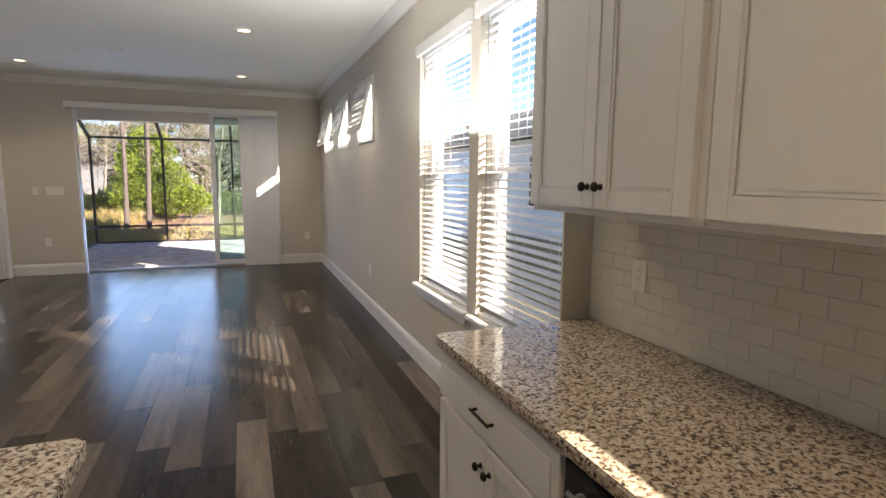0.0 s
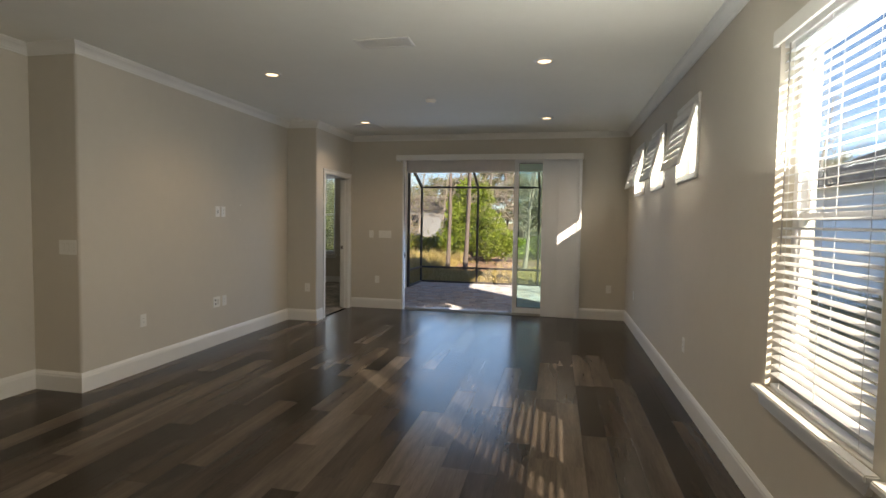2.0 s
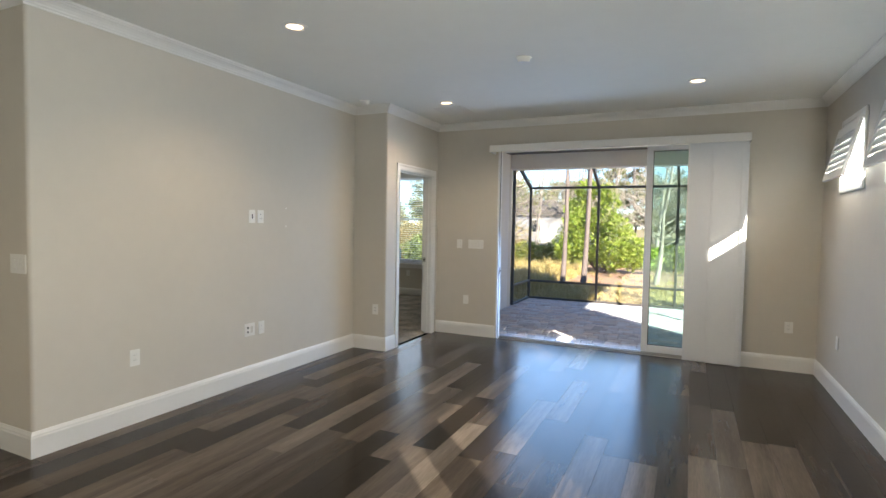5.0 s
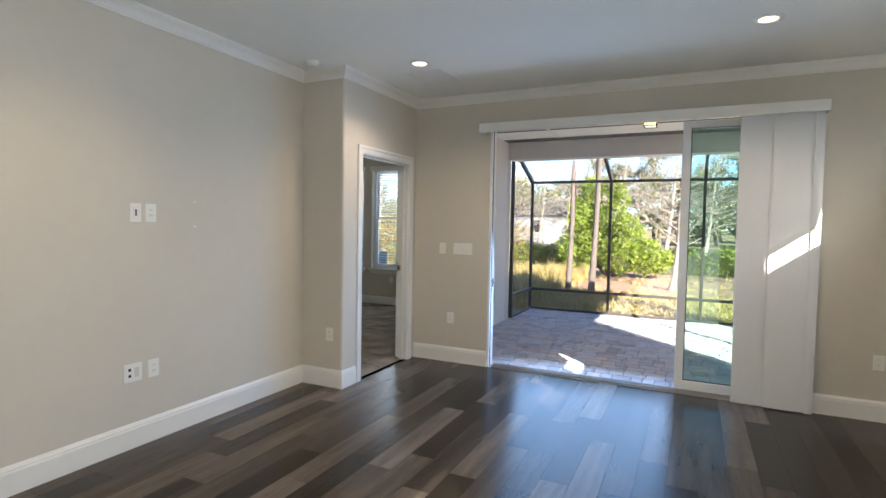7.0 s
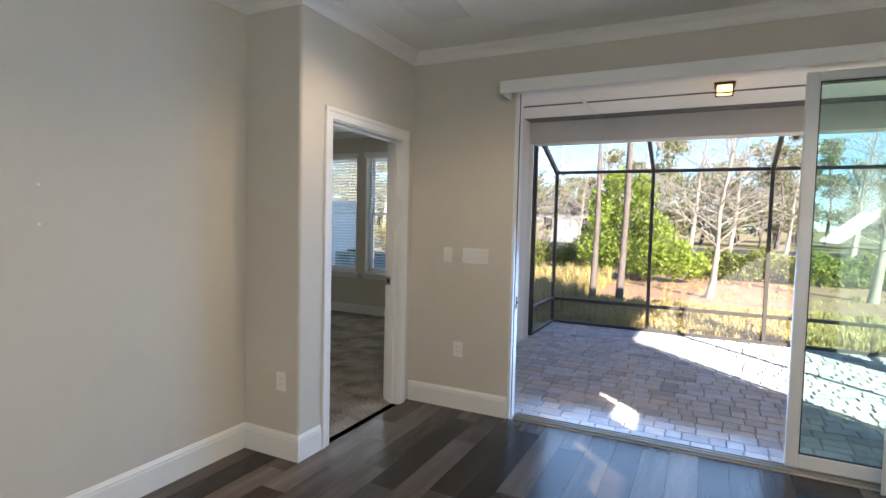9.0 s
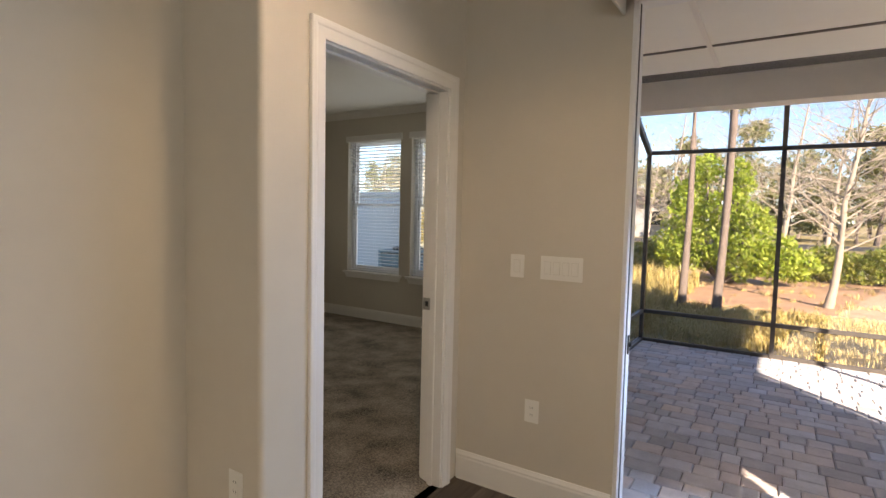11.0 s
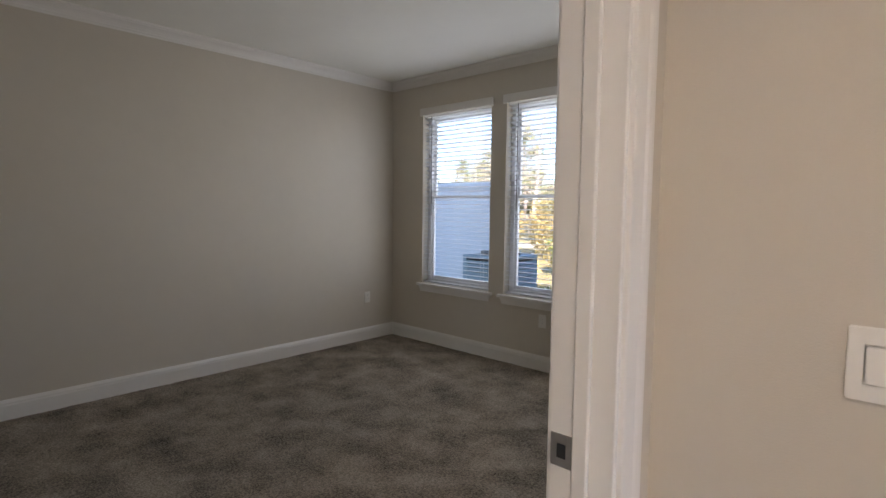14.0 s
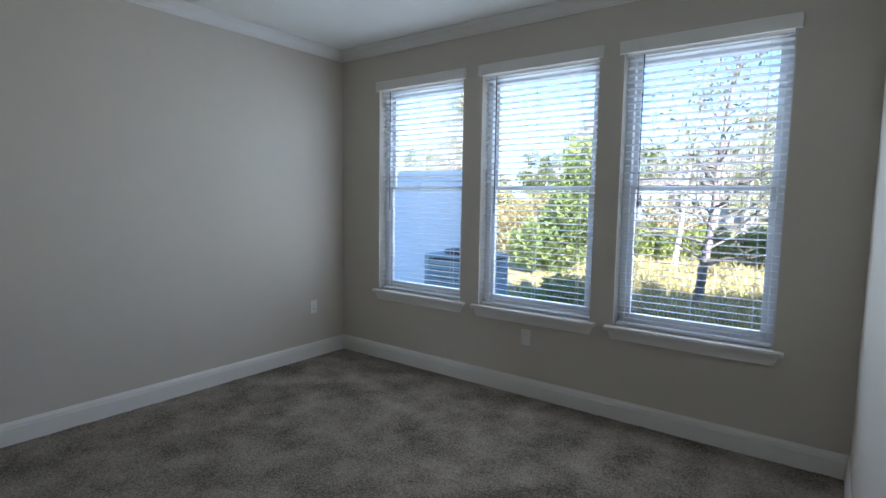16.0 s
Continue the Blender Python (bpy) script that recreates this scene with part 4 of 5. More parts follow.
part("shade", boxes([(-0.085, 0.085, -0.085, 0.085, -0.112, -0.022)], 0.01, 2), GLOW_OUT, porch, "glowing amber shade")
for sx in (-1, 1):
    for sy in (-1, 1):
        part("corner_bar", boxes([(sx * 0.094 - 0.007, sx * 0.094 + 0.007, sy * 0.094 - 0.007, sy * 0.094 + 0.007, -0.105, -0.022)], 0.002), BRONZE, porch)
part("bottom_ring", boxes([(-0.104, 0.104, -0.104, -0.088, -0.122, -0.105), (-0.104, 0.104, 0.088, 0.104, -0.122, -0.105), (-0.104, -0.088, -0.088, 0.088, -0.122, -0.105), (0.088, 0.104, -0.088, 0.088, -0.122, -0.105)], 0.003), BRONZE, porch)

cage = thing("screen_cage", "dark bronze aluminium screen enclosure around the lanai", "screen enclosure")


def bar(p, q, a, b, name):
    p, q = Vector(p), Vector(q)
    bm = boxes([(-a / 2, a / 2, -b / 2, b / 2, 0, (q - p).length)], 0.003)
    bm.transform(Matrix.Translation(p) @ (q - p).to_track_quat('Z', 'Y').to_matrix().to_4x4())
    return part(name, bm, CAGE, cage)


RZ, LZ = 2.455, 0.35
posts = [LX0, -1.25, 0.32, LX1]
for x in posts:
    bar((x, LY1, PV), (x, LY1, RZ), 0.05, 0.06, "post")
    bar((x, LY1, RZ), (x, 12.42, 2.96), 0.05, 0.08, "rafter")
for a, b in zip(posts, posts[1:]):
    for z, w, nm in ((RZ, 0.06, "eave_rail"), (LZ, 0.045, "chair_rail"), (PV + 0.02, 0.04, "bottom_rail")):
        bar((a + 0.025, LY1, z), (b - 0.025, LY1, z), w, 0.05, nm)
    part("screen_panel", boxes([(a + 0.026, b - 0.026, LY1 - 0.002, LY1 + 0.002, PV + 0.041, RZ - 0.031)]), SCREEN, cage, "fine grey insect screen").visible_shadow = False
    bm = boxes([(a + 0.026, b - 0.026, -0.002, 0.002, 0.05, 1.20)])
    bm.transform(Matrix.Translation((0, LY1, RZ)) @ (Vector((0, 12.42 - LY1, 2.96 - RZ))).to_track_quat('Z', 'Y').to_matrix().to_4x4())
    part("roof_screen", bm, SCREEN, cage, "fine grey insect screen").visible_shadow = False
for x, ys in ((LX0, (12.40, LY1)), (LX1, (YF + 0.24, 10.6, 12.1, LY1))):
    for y in ys[:-1]:
        bar((x, y, PV), (x, y, 2.72 if x > 0 else 2.93), 0.06, 0.05, "post")
    for a, b in zip(ys, ys[1:]):
        for z, w, nm in ((LZ, 0.045, "chair_rail"), (PV + 0.02, 0.04, "bottom_rail")):
            bar((x, a + 0.03, z), (x, b - 0.03, z), 0.05, w, nm)
        part("screen_panel", boxes([(x - 0.002, x + 0.002, a + 0.031, b - 0.031, PV + 0.041, RZ - 0.031)]), SCREEN, cage, "fine grey insect screen").visible_shadow = False

# ---- ground ----
bm = bmesh.new()
S = 900
outer = [(-S, -S), (S, -S), (S, S), (-S, S)]
bm.faces.new([bm.verts.new((x, y, G)) for x, y in outer])
tagged(mesh_ob("ground", bm, GRASS_GROUND), "dry winter lawn with bare patches", "lawn", kind="structure")
rng = np.random.default_rng(4)


def patch(name, x0, x1, y0, y1, z, material, label, cat, n=40, wob=0.35):
    """A bed or path on the ground with an uneven edge."""
    pts = []
    for k in range(n):
        a = 2 * math.pi * k / n
        r = 1 / max(abs(math.cos(a)), abs(math.sin(a)))
        r = min(r, 1.25)
        w = 1 + wob * 0.2 * noise.noise(Vector((math.cos(a) * 2, math.sin(a) * 2, x0)))
        pts.append(((x0 + x1) / 2 + (x1 - x0) / 2 * r * math.cos(a) * w, (y0 + y1) / 2 + (y1 - y0) / 2 * r * math.sin(a) * w))
    return tagged(mesh_ob(name, prism(pts, G - 0.1, z), material), label, cat, kind="structure")


patch("ground_mulch_bed", -4.6, 6.5, 18.2, 26.6, G + 0.03, MULCH, "reddish pine straw mulch bed", "mulch")
patch("ground_mulch_strip", -9.0, -4.9, 22.0, 27.0, G + 0.03, MULCH, "reddish pine straw mulch bed", "mulch")
tagged(mesh_ob("pavement", boxes([(-60, 60, 28.0, 29.6, G - 0.2, G + 0.04)]), CONCRETE), "pale concrete footpath behind the hedge", "pavement", kind="structure")
tagged(mesh_ob("road", boxes([(-90, 90, 47.0, 54.0, G - 0.2, G + 0.03)]), ASPHALT), "grey asphalt road", "road", kind="structure")


# ---- plants ----
def tube(bm, pts, radii, n=7):
    rings = []
    for i, p in enumerate(pts):
        d = (pts[min(i + 1, len(pts) - 1)] - pts[max(i - 1, 0)]).normalized()
        q = d.to_track_quat('Z', 'Y')
        rings.append([bm.verts.new(p + q @ Vector((math.cos(2 * math.pi * k / n), math.sin(2 * math.pi * k / n), 0)) * radii[i]) for k in range(n)])
    for a, b in zip(rings, rings[1:]):
        for k in range(n):
            bm.faces.new((a[k], a[(k + 1) % n], b[(k + 1) % n], b[k]))
    bm.faces.new(rings[-1])


def leaves(name, centres, size, material, parent, label=""):
    """A crown of single leaves, each a folded blade, round the centres."""
    c = np.asarray(centres, float)
    n = len(c)
    a = rng.normal(size=(n, 3))
    a /= np.linalg.norm(a, axis=1)[:, None]
    b = np.cross(a, rng.normal(size=(n, 3)))
    b /= np.linalg.norm(b, axis=1)[:, None]
    s = size * rng.uniform(0.6, 1.3, (n, 1))
    v = np.stack([c - a * s, c + b * s * 0.42, c + a * s, c - b * s * 0.42], 1).reshape(-1, 3)
    f = np.arange(4 * n).reshape(n, 4)
    me = bpy.data.meshes.new(name)
    me.from_pydata(v.tolist(), [], f.tolist())
    me.materials.append(material)
    ob = new(name, me)
    ob.parent = parent
    if label:
        tagged(ob, label)
    tagged(ob, kind="stuff")
    return ob


def clumps(blobs, n, shell=0.35):
    """Leaf places in uneven blobs (x, y, z, rx, ry, rz), denser near the outside."""
    out = []
    vol = np.array([b[3] * b[4] * b[5] for b in blobs]) ** 0.7
    for b, k in zip(blobs, (n * vol / vol.sum()).astype(int)):
        d = rng.normal(size=(k, 3))
        d /= np.linalg.norm(d, axis=1)[:, None]
        r = rng.uniform(shell, 1.0, (k, 1)) ** 0.6 * (1 + 0.18 * np.sin(d[:, :1] * 7 + b[0]) * np.cos(d[:, 2:] * 6 + b[1]))
        out.append(np.array(b[:3]) + d * r * np.array(b[3:]))
    return np.concatenate(out)


def limbs(bm, base, blobs, r):
    for b in blobs:
        p, q = Vector(base), Vector(b[:3])
        mid = p.lerp(q, 0.5) + Vector((random.uniform(-0.1, 0.1), random.uniform(-0.1, 0.1), 0.15))
        tube(bm, [p, mid, q], [r, r * 0.7, r * 0.3], 6)


def shrub(name, blobs, n, size, material, label, base_r=0.035, category="shrub", group=""):
    x = sum(b[0] for b in blobs) / len(blobs)
    y = sum(b[1] for b in blobs) / len(blobs)
    ob = thing(name, label, category, group=group)
    bm = bmesh.new()
    limbs(bm, (x, y, G - 0.03), blobs, base_r)
    part("trunk", bm, BARK_PINE, ob)
    leaves("crown", clumps(blobs, n), size, material, ob)
    return ob


def tall_pine(x, y, r, h, lean, label):
    ob = thing("pine_tree", label, "tree", group="tall pines")
    bm = bmesh.new()
    pts, rad = [], []
    for k in range(15):
        f = k / 14
        pts.append(Vector((x + lean * f + 0.06 * noise.noise(Vector((x, f * 4, 1))), y + 0.06 * noise.noise(Vector((f * 4, y, 2))), G - 0.1 + h * f)))
        rad.append(r * (1.25 if k == 0 else 1.0) * (1 - 0.55 * f) * (1 + 0.06 * noise.noise(Vector((x, f * 20, 3)))))
    tube(bm, pts, rad, 12)
    part("trunk", bm, BARK_PINE, ob, smooth=True)
    bm = bmesh.new()
    cs = []
    for k in range(16):
        f = 0.62 + 0.37 * k / 15
        p = pts[0].lerp(pts[-1], f)
        a = k * 2.4
        q = p + Vector((math.cos(a), math.sin(a), 0.25)) * (1.7 * (1.15 - f) + 0.5)
        tube(bm, [p, p.lerp(q, 0.5) + Vector((0, 0, 0.1)), q], [0.03, 0.02, 0.008], 5)
        cs.append((q.x, q.y, q.z, 0.6, 0.6, 0.35))
    part("limb", bm, BARK_PINE, ob)
    leaves("crown", clumps(cs, 2600, 0.2), 0.12, LEAF_DARK, ob)
    return ob


def bare_tree(name, x, y, h, r, material, label, spread=1.0, n1=46, leaf=None):
    ob = thing(name, label, "tree")
    rnd = random.Random(int(x * 100) + 7)
    bm = bmesh.new()
    pts = [Vector((x + 0.10 * noise.noise(Vector((k * 0.4, x, 0))) + 0.05 * k, y + 0.10 * noise.noise(Vector((x, k * 0.4, 5))), G - 0.08 + h * k / 10)) for k in range(11)]
    tube(bm, pts, [r * (1.3 if k == 0 else 1.0) * (1 - 0.085 * k) for k in range(11)], 10)
    part("trunk", bm, material, ob, smooth=True)
    twigs, tips = bmesh.new(), []

    def grow(p, d, ln, rad, depth):
        steps = 4
        q, path, way = p.copy(), [p.copy()], d.copy()
        for s in range(steps):
            way = (way + Vector((rnd.gauss(0, 0.16), rnd.gauss(0, 0.16), rnd.gauss(0.03, 0.12)))).normalized()
            q = q + way * ln / steps
            path.append(q.copy())
        tube(twigs, path, [rad * (1 - 0.2 * s) for s in range(steps + 1)], 5 if depth < 2 else 4)
        tips.append(q)
        if depth < 3:
            for _ in range(4 if depth == 1 else 3):
                f = rnd.randint(1, steps)
                side = Vector((rnd.gauss(0, 1), rnd.gauss(0, 1), rnd.gauss(0.1, 0.5))).normalized()
                grow(path[f], (way * 0.6 + side * 0.8).normalized(), ln * rnd.uniform(0.35, 0.6), rad * 0.5, depth + 1)

    for i in range(n1):
        f = 0.22 + 0.78 * i / n1
        p = pts[0].lerp(pts[-1], f)
        k = min(int(f * 10), 9)
        p = pts[k].lerp(pts[k + 1], f * 10 - k)
        a = i * 2.4 + rnd.uniform(-0.4, 0.4)
        d = Vector((math.cos(a), math.sin(a), 0.30 + 0.5 * f)).normalized()
        grow(p, d, (1.9 - 1.1 * f) * spread * rnd.uniform(0.7, 1.15), 0.020 * (1.2 - f * 0.8), 1)
    part("branches", twigs, material, ob)
    if leaf:
        t = np.array([tuple(q) for q in tips for _ in range(2)])
        leaves("crown", t + rng.normal(scale=0.10, size=t.shape), 0.045, leaf, ob, "few dry leaves")
    return ob


tall_pine(-2.80, 17.35, 0.072, 15.0, 0.25, "tall slender pine with a bare grey-brown trunk")
tall_pine(-2.18, 17.25, 0.075, 16.0, 0.45, "tall slender pine with a bare pinkish-brown trunk")
bare_tree("bare_tree", -0.34, 19.3, 5.6, 0.08, BARK_PALE, "leafless pale-barked tree with many fine branches", 1.25, 56)
bare_tree("bare_tree", 3.2, 20.8, 5.2, 0.11, BARK_PALE, "leafless pale-barked tree beside the hedge", 1.2, 40)
bare_tree("young_tree", -4.72, 16.4, 4.4, 0.075, BARK_PINE, "thin young tree with few dry leaves", 0.9, 44, LEAF_FAR)
MODEL_TREE = bare_tree("bare_tree", -6.6, 23.5, 5.0, 0.09, BARK_PALE, "leafless pale-barked tree behind the grass", 1.2, 40)

shrub("evergreen_tree", [(-3.0, 22.6, 0.9, 0.9, 0.8, 0.8), (-2.5, 22.4, 1.9, 0.65, 0.6, 0.6), (-3.5, 22.8, 2.2, 0.55, 0.6, 0.65), (-2.1, 22.3, 0.7, 0.9, 0.8, 0.7), (-3.1, 22.6, 3.0, 0.45, 0.5, 0.45), (-2.2, 22.5, 2.5, 0.4, 0.4, 0.35), (-1.4, 22.5, 0.7, 0.75, 0.7, 0.7), (-3.7, 22.7, 0.8, 0.7, 0.7, 0.8), (-3.5, 22.5, 1.7, 0.5, 0.5, 0.5), (-1.9, 22.3, 1.6, 0.5, 0.5, 0.45), (-2.3, 22.5, 2.9, 0.4, 0.4, 0.4), (-0.9, 22.6, 0.5, 0.6, 0.5, 0.5)], 15000, 0.07, LEAF_BRIGHT,
      "large sunlit yellow-green leafy shrub by the pines", 0.07)
for i, (x, w) in enumerate(((-7.6, 1.0), (-6.1, 0.95), (-4.7, 0.9), (-0.2, 0.85), (1.2, 0.9), (2.6, 0.85), (4.0, 0.9), (5.4, 0.9), (6.9, 0.95))):
    y = 24.6 + 0.25 * math.sin(i * 2.1)
    shrub("hedge_shrub", [(x - 0.4, y, 0.30, 0.55, 0.5, 0.50), (x + 0.35, y + 0.1, 0.34, 0.6, 0.5, 0.52), (x, y - 0.1, 0.48, 0.5, 0.45, 0.5)], 4200, 0.06, LEAF_DARK, "clipped olive-green hedge shrub on mulch", 0.03, group="hedge")
shrub("low_shrub", [(-6.15, 14.6, 0.12, 0.40, 0.4, 0.34), (-5.85, 14.7, 0.22, 0.38, 0.4, 0.34), (-6.0, 14.9, 0.34, 0.32, 0.3, 0.28)], 4500, 0.045, LEAF_MID, "dark green shrub beside the air conditioner", 0.02)
shrub("evergreen_shrub", [(-8.2, 19.6, 0.7, 0.7, 0.6, 0.8), (-7.7, 19.4, 1.5, 0.6, 0.55, 0.8), (-7.7, 19.5, 2.4, 0.40, 0.45, 0.6), (-8.8, 19.8, 0.5, 0.8, 0.6, 0.6)], 9000, 0.07, LEAF_MID, "sunlit yellow-green shrub in the garden", 0.04)

for x, y, s in ((-14.2, 23.5, 1.1), (-12.6, 24.6, 0.9), (-11.2, 23.0, 1.2), (-9.8, 24.8, 1.0), (-8.5, 22.4, 0.85), (-7.2, 25.6, 1.05)):
    shrub("dry_shrub", [(x, y, 0.5 * s, 0.8 * s, 0.6, 0.7 * s), (x + 0.5 * s, y + 0.2, 1.0 * s, 0.6 * s, 0.5, 0.6 * s), (x - 0.4 * s, y - 0.1, 1.2 * s, 0.5 * s, 0.5, 0.5 * s)], 3000, 0.06, LEAF_DRY, "straw-coloured winter shrub with thin dry leaves", 0.025, group="dry shrubs")


def grass_clumps(name, spots, label, h=0.75, per=34):
    """Arching dry blades in tufts."""
    v, f = [], []
    for x, y, s in spots:
        for _ in range(per):
            a = rng.uniform(0, 2 * math.pi)
            ln = h * s * rng.uniform(0.55, 1.15)
            out = rng.uniform(0.12, 0.62) * ln
            bx, by = x + rng.normal(0, 0.06), y + rng.normal(0, 0.06)
            dx, dy = math.cos(a), math.sin(a)
            wx, wy = -dy * 0.006, dx * 0.006
            i = len(v)
            m = (bx + dx * out * 0.35, by + dy * out * 0.35, G + ln * 0.62)
            t = (bx + dx * out, by + dy * out, G + ln * (0.92 - 0.35 * out / ln))
            v += [(bx - wx, by - wy, G - 0.02), (bx + wx, by + wy, G - 0.02), (m[0] + wx, m[1] + wy, m[2]), (m[0] - wx, m[1] - wy, m[2]), t]
            f += [(i, i + 1, i + 2, i + 3), (i + 3, i + 2, i + 4)]
    me = bpy.data.meshes.new(name)
    me.from_pydata(v, [], f)
    me.materials.append(BLADE)
    return tagged(new(name, me), label, "grass", kind="stuff")


spots = [(x, y, rng.uniform(0.6, 1.1)) for x, y in zip(rng.uniform(-3.6, 6.5, 620), rng.uniform(14.1, 17.6, 620))]
spots += [(x, y, rng.uniform(0.7, 1.2)) for x, y in zip(rng.uniform(-8.5, -3.0, 520), rng.uniform(15.2, 21.5, 520))]
spots += [(x, y, rng.uniform(2.0, 3.6)) for x, y in zip(rng.uniform(-4.4, -3.1, 45), rng.uniform(15.6, 18.5, 45))]
spots += [(x, y, rng.uniform(1.4, 3.2)) for x, y in zip(rng.uniform(-6.8, -2.9, 300), rng.uniform(14.8, 21.0, 300))]
grass_clumps("ornamental_grass", spots, "arching dry golden ornamental grass", 0.24, 50)
lawn = [(x, y, rng.uniform(0.3, 0.6)) for x, y in zip(rng.uniform(-14, 12, 900), rng.uniform(12.8, 28, 900)) if not (-3.2 < x < 6.5 and y < 14.0) and not (x < -2.6 and y < 13.9 and -8 < x)]
grass_clumps("lawn_grass", lawn, "thin tufts of yellow-green lawn grass", 0.40, 16)


# ---- far woods, houses ----
def wood_tree(x, y, h, w, leafy, label):
    ob = thing("wood_tree", label, "tree", group="trees at the edge of the wood")
    rnd = random.Random(int(x * 13 + y))
    bm = bmesh.new()
    pts = [Vector((x + 0.2 * math.sin(k + x), y, G - 0.1 + h * 0.9 * k / 6)) for k in range(7)]
    tube(bm, pts, [0.22 * (1 - 0.13 * k) for k in range(7)], 7)
    blobs = []
    for k in range(20):
        f = rnd.uniform(0.15, 1.0)
        a = rnd.uniform(0, 6.28)
        rr = w * (1.15 - 0.7 * f) * rnd.uniform(0.3, 1.0)
        q = Vector((x + rr * math.cos(a), y + rr * math.sin(a), h * f))
        tube(bm, [Vector((x, y, h * f * 0.8)), q], [0.06, 0.02], 5)
        blobs.append((q.x, q.y, q.z, w * rnd.uniform(0.25, 0.5), w * 0.4, w * rnd.uniform(0.2, 0.34)))
    part("trunk", bm, BARK_PINE, ob)
    leaves("crown", clumps(blobs, 4200 if leafy else 2000, 0.0), 0.18, LEAF_FAR, ob)
    return ob


rw = random.Random(11)
for k in range(88):
    x = -66 + k * 1.5 + rw.uniform(-0.9, 0.9)
    wood_tree(x, rw.uniform(56, 88), rw.choice((6.5, 7.5, 8.5, 10.0, 14.0)) * rw.uniform(0.85, 1.1), rw.uniform(2.4, 3.6), k % 3 != 0, "hazy olive-brown woodland tree" if k % 3 else "thin half-bare woodland tree")
for k in range(26):
    x, y, f = -34 + k * 2.5 + rw.uniform(-1, 1), rw.uniform(33, 55), rw.uniform(1.3, 2.1)
    copy_thing(MODEL_TREE, Matrix.Translation((x + f * 6.6, y - f * 23.5, G - f * G)) @ Matrix.Diagonal((f, f, f, 1)))


def house(name, x0, x1, y0, y1, h, rise, paint, label, wins, trim=VINYL, frame_label="white framed window"):
    ob = thing(name, label, "house")
    part("walls", boxes([(x0, x1, y0, y1, G - 0.1, h)]), paint, ob)
    bm = bmesh.new()
    o = 0.45
    c = [bm.verts.new(p) for p in ((x0 - o, y0 - o, h), (x1 + o, y0 - o, h), (x1 + o, y1 + o, h), (x0 - o, y1 + o, h))]
    if x1 - x0 > y1 - y0:
        m, q = (y0 + y1) / 2, (y1 - y0) / 2
        a, b = bm.verts.new((x0 + q, m, h + rise)), bm.verts.new((x1 - q, m, h + rise))
        fs = ((c[0], c[1], b, a), (c[1], c[2], b), (c[2], c[3], a, b), (c[3], c[0], a))
    else:
        m, q = (x0 + x1) / 2, (x1 - x0) / 2
        a, b = bm.verts.new((m, y0 + q, h + rise)), bm.verts.new((m, y1 - q, h + rise))
        fs = ((c[0], c[1], a), (c[1], c[2], b, a), (c[2], c[3], b), (c[3], c[0], a, b))
    for f in fs:
        bm.faces.new(f)
    bm.faces.new(c[::-1])
    bmesh.ops.recalc_face_normals(bm, faces=bm.faces[:])
    part("roof", bm, SHINGLE, ob, "dark shingle hip roof")
    for wx0, wx1, wy0, wy1, z0, z1 in wins:
        w = part("window", boxes([(wx0, wx1, wy0, wy1, z0, z1)], 0.01), trim, ob, frame_label)
        if wx1 - wx0 < wy1 - wy0:
            part("pane", boxes([(wx0 - 0.006, wx1, wy0 + 0.08, wy1 - 0.08, z0 + 0.08, z1 - 0.08)]), BLACK, w)
        else:
            part("pane", boxes([(wx0 + 0.08, wx1 - 0.08, wy0 - 0.006, wy1, z0 + 0.08, z1 - 0.08)]), BLACK, w)
    return ob


FAR_WALL = mat("grey_render", (0.26, 0.27, 0.29), 0.85, 0.1, 1.0)
house("neighbour_house", 8.6, 18.2, -7.0, 23.0, 2.75, 2.4, HOUSE_PAINT, "blue-grey sided neighbouring house seen through the blinds",
      [(8.54, 8.6, y, y + 0.95, 0.7, 2.3) for y in (-3.0, 4.2, 12.0)])
house("far_house", -20.0, -9.0, 57.0, 66.0, 2.8, 1.8, FAR_WALL, "grey far house beyond the road", [(x, x + 1.3, 56.94, 57.0, 0.9, 2.3) for x in (-18.5, -15.2, -11.5)], CONCRETE, "grey framed window")

fence = thing("vinyl_fence", "white vinyl privacy fence in shade behind the bedroom", "fence")
for k in range(18):
    x0 = -10.15 + k * 0.152
    part("board", boxes([(x0, x0 + 0.1515, 14.50, 14.54, G, 1.92)], 0.0015), WHITE_SIDING, fence)
part("top_rail", boxes([(-10.2, -7.40, 14.47, 14.57, 1.92, 2.0)], 0.01, 2), WHITE_SIDING, fence)
part("post", boxes([(-7.40, -7.27, 14.45, 14.59, G, 2.0)], 0.008), WHITE_SIDING, fence)

ac = thing("air_conditioner", "grey-green outdoor air conditioner with a louvred cabinet", "air conditioner", loc=(-6.64, 13.55, G))
part("pad", boxes([(-0.48, 0.48, -0.48, 0.48, -0.05, 0.08)], 0.01), CONCRETE, ac)
ACM = mat("ac_paint", (0.24, 0.36, 0.43), 0.5, 0.08, 6.0)
part("core", boxes([(-0.33, 0.33, -0.33, 0.33, 0.0805, 1.06)]), DARK, ac)
part("corner_post", boxes([(sx * 0.33 - 0.03, sx * 0.33 + 0.03, sy * 0.33 - 0.03, sy * 0.33 + 0.03, 0.0805, 1.08) for sx in (-1, 1) for sy in (-1, 1)], 0.004), ACM, ac)
for k in range(18):
    z = 0.12 + k * 0.052
    part("louvre", boxes([(-0.30, 0.30, -0.355, -0.333, z, z + 0.041), (-0.30, 0.30, 0.333, 0.355, z, z + 0.041), (-0.355, -0.333, -0.30, 0.30, z, z + 0.041), (0.333, 0.355, -0.30, 0.30, z, z + 0.041)]), ACM, ac)
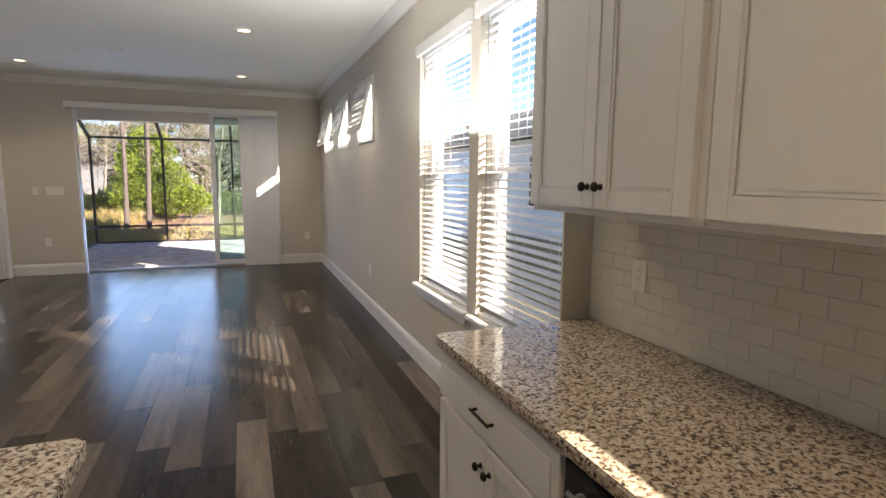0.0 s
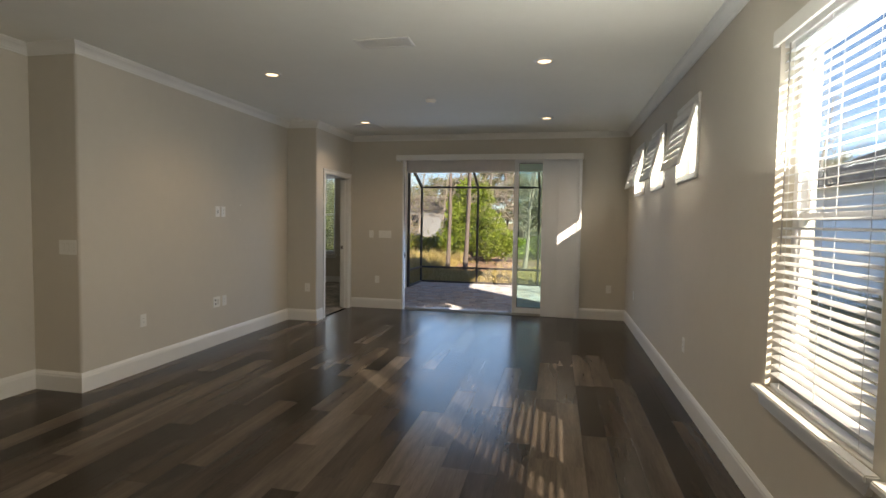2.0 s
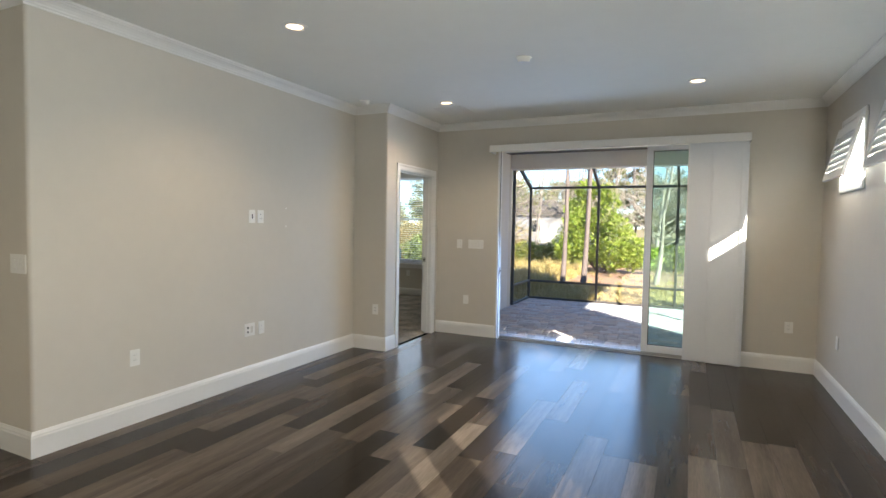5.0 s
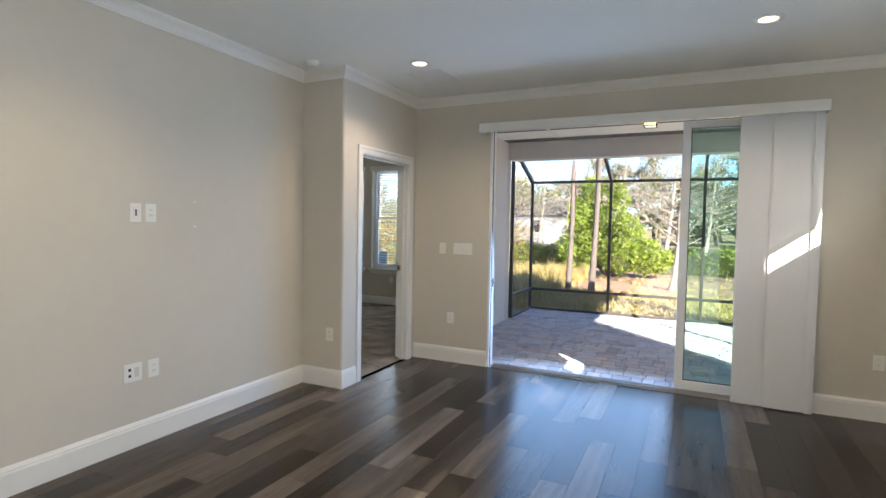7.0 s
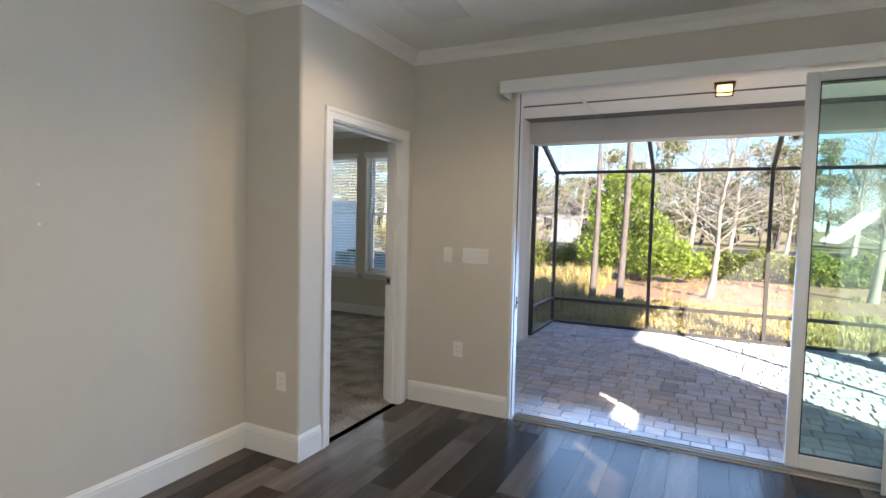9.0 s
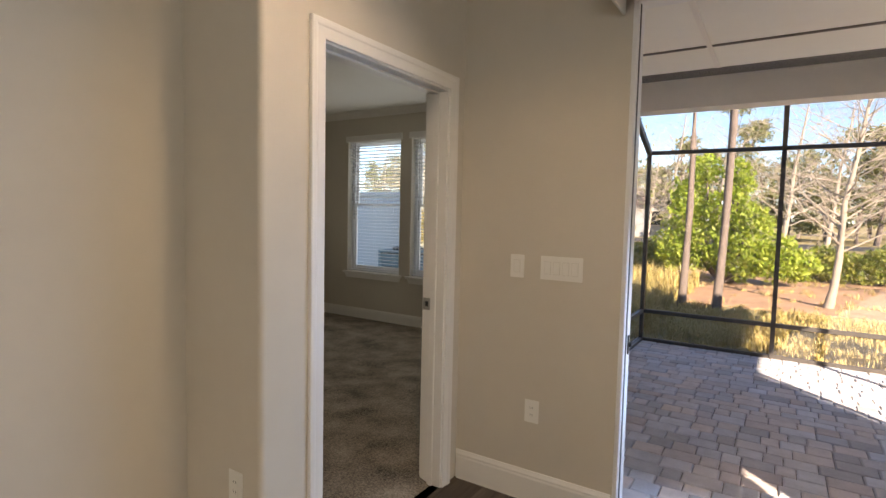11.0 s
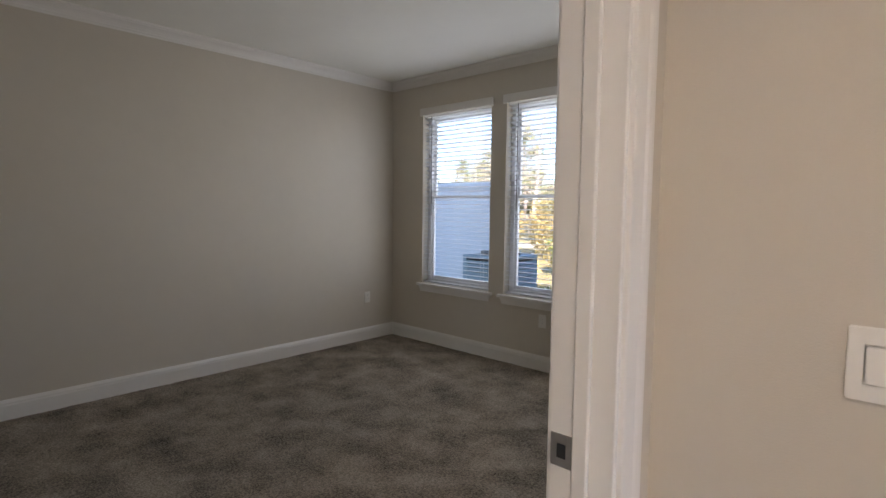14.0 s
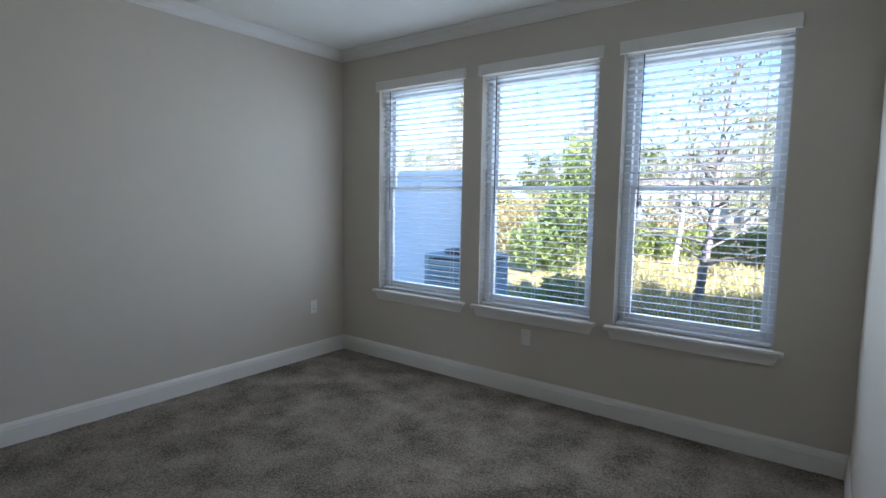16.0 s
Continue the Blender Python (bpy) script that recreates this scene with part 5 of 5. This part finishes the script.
part("top_cover", boxes([(-0.37, 0.37, -0.37, 0.37, 1.0805, 1.12)], 0.015, 2), ACM, ac)
part("fan_guard", cyl(bmesh.new(), (0, 0, 1.14), 0.27, 0.04, n=28), DARK, ac)

# ---- pieces: planks, pavers, tiles ----
def piece_mesh(name, x, y, z, bevel, material):
    """A piece of x by y by z with eased upper edges, its top at 0."""
    bm = bmesh.new()
    lo = [bm.verts.new((sx * x / 2, sy * y / 2, -z)) for sx, sy in ((-1, -1), (1, -1), (1, 1), (-1, 1))]
    mid = [bm.verts.new((sx * x / 2, sy * y / 2, -bevel)) for sx, sy in ((-1, -1), (1, -1), (1, 1), (-1, 1))]
    hi = [bm.verts.new((sx * (x / 2 - bevel), sy * (y / 2 - bevel), 0)) for sx, sy in ((-1, -1), (1, -1), (1, 1), (-1, 1))]
    for a, b in ((lo, mid), (mid, hi)):
        for i in range(4):
            bm.faces.new((a[i], a[(i + 1) % 4], b[(i + 1) % 4], b[i]))
    bm.faces.new(hi)
    me = bpy.data.meshes.new(name)
    bm.to_mesh(me)
    bm.free()
    me.materials.append(material)
    return me


shared = {}


def piece(name, parent, x0, x1, y0, y1, top, depth, bevel, material):
    key = (name, round(x1 - x0, 3), round(y1 - y0, 3))
    if key not in shared:
        shared[key] = piece_mesh(name, key[1], key[2], depth, bevel, material)
    ob = new(name, shared[key])
    ob.location = ((x0 + x1) / 2, (y0 + y1) / 2, top)
    ob.parent = parent
    return ob


# wood-look planks along y
PW, PL, JOINT = 0.18, 1.22, 0.0006
rp = random.Random(3)
count = 0
x = XR - 0.004
rest = []
while x > XL2:
    a = max(x - PW, XL2)
    y = -5.0 - rp.uniform(0, PL)
    far_end = YF - 0.001 if x > XD else (YC - 0.001 if a > XL - 0.01 else YA - 0.001)
    if a < XD < x:
        far_end = YF - 0.001
    while y < far_end:
        b0, b1 = max(y, -5.0), min(y + PL, far_end)
        near = b1 > -0.2
        if b1 - b0 > 0.02:
            if near and count < 300:
                piece("plank", floor, a + JOINT, x - JOINT, b0 + JOINT, b1 - JOINT, 0.0, 0.0055, 0.0005, PLANK)
                count += 1
            else:
                rest.append((a + JOINT, x - JOINT, b0 + JOINT, b1 - JOINT))
        y += PL
    x -= PW
# strips beyond the jogs, in the doorway and beside the kitchen run
rest += [(XL + 0.001, -3.165 - JOINT * 2, YA + k * 1.22, min(YA + k * 1.22 + 1.218, YC)) for k in range(3)]
rest += [(XR + 0.002, XK + 0.15, -5.0 + k * 1.22, -5.0 + k * 1.22 + 1.218) for k in range(5)]
rest += [(XD - 0.058, XD - 0.002, DOOR[0] + 0.001, DOOR[1] - 0.001)]
if rest:
    REST = mat("vinyl_plank_rest", (0.06, 0.05, 0.042), 0.22, 0.6, 2.4, 0.08, 60, stretch=(5, 0.42, 1), spec=0.18, island=True, piece=[(0.030, 0.024, 0.021), (0.060, 0.046, 0.038), (0.10, 0.080, 0.066), (0.045, 0.036, 0.031)])
    bm = boxes([(a, b, c, d, -0.0055, 0.0) for a, b, c, d in rest])
    tagged(part("plank_rest", bm, REST, floor), kind="stuff")

# tumbled pavers in courses along x
ry = random.Random(8)
y, count, rest = YF + 0.133, 0, []
while y < LY1 + 0.10:
    d = ry.choice((0.12, 0.16, 0.16))
    x = LX0 - 0.08 - ry.uniform(0, 0.2)
    while x < LX1 + 0.08:
        w = ry.choice((0.12, 0.16, 0.16, 0.20, 0.24))
        a, b = max(x, LX0 - 0.08), min(x + w, LX1 + 0.08)
        if b - a > 0.03:
            top = PV + ry.uniform(-0.003, 0.003)
            if count < 300 and -2.2 < a < 0.3 and y < 12.4:
                p = piece("paver", lan, a + 0.0026, b - 0.0026, y + 0.0026, y + d - 0.0026, top, 0.04, 0.009, PAVER)
                p.rotation_euler = (ry.uniform(-0.008, 0.008), ry.uniform(-0.008, 0.008), ry.uniform(-0.012, 0.012))
                count += 1
            else:
                rest.append((a + 0.0026, b - 0.0026, y + 0.0026, y + d - 0.0026, top))
        x += w
    y += d
bm = bmesh.new()
for a, b, c, d, top in rest:
    e = 0.009
    lo = [bm.verts.new((px, py, top - 0.04)) for px, py in ((a, c), (b, c), (b, d), (a, d))]
    mid = [bm.verts.new((px, py, top - e)) for px, py in ((a, c), (b, c), (b, d), (a, d))]
    hi = [bm.verts.new((px, py, top)) for px, py in ((a + e, c + e), (b - e, c + e), (b - e, d - e), (a + e, d - e))]
    for r0, r1 in ((lo, mid), (mid, hi)):
        for i in range(4):
            bm.faces.new((r0[i], r0[(i + 1) % 4], r1[(i + 1) % 4], r1[i]))
    bm.faces.new(hi)
tagged(part("paver_rest", bm, PAVER_REST, lan), kind="stuff")

# glazed wall tiles behind the worktop
splash = tagged(mesh_ob("backsplash", boxes([(XK - 0.0095, XK - 0.001, -1.42, 1.084, 0.9155, 1.444)]), GROUT), "cream glazed subway tile backsplash", "backsplash", kind="structure")
TL, TH = 0.152, 0.0662
tile_me = {}
for r in range(8):
    z = 0.917 + r * TH
    y = 1.083 - (TL / 2 if r % 2 else 0)
    first = True
    while y > -1.3:
        ln = TL
        if first and r % 2:
            y, ln = 1.083, TL / 2
        first = False
        key = round(ln, 3)
        if key not in tile_me:
            t = piece_mesh("tile", TH - 0.0008, ln - 0.0008, 0.006, 0.0015, TILE)
            t.transform(Matrix.Rotation(-math.pi / 2, 4, 'Y'))
            tile_me[key] = t
        ob = new("tile", tile_me[key])
        ob.location = (XK - 0.012, y - ln / 2, z + TH / 2 - 0.001)
        ob.rotation_euler = (0, random.uniform(-0.006, 0.006), 0)
        ob.parent = splash
        y -= ln
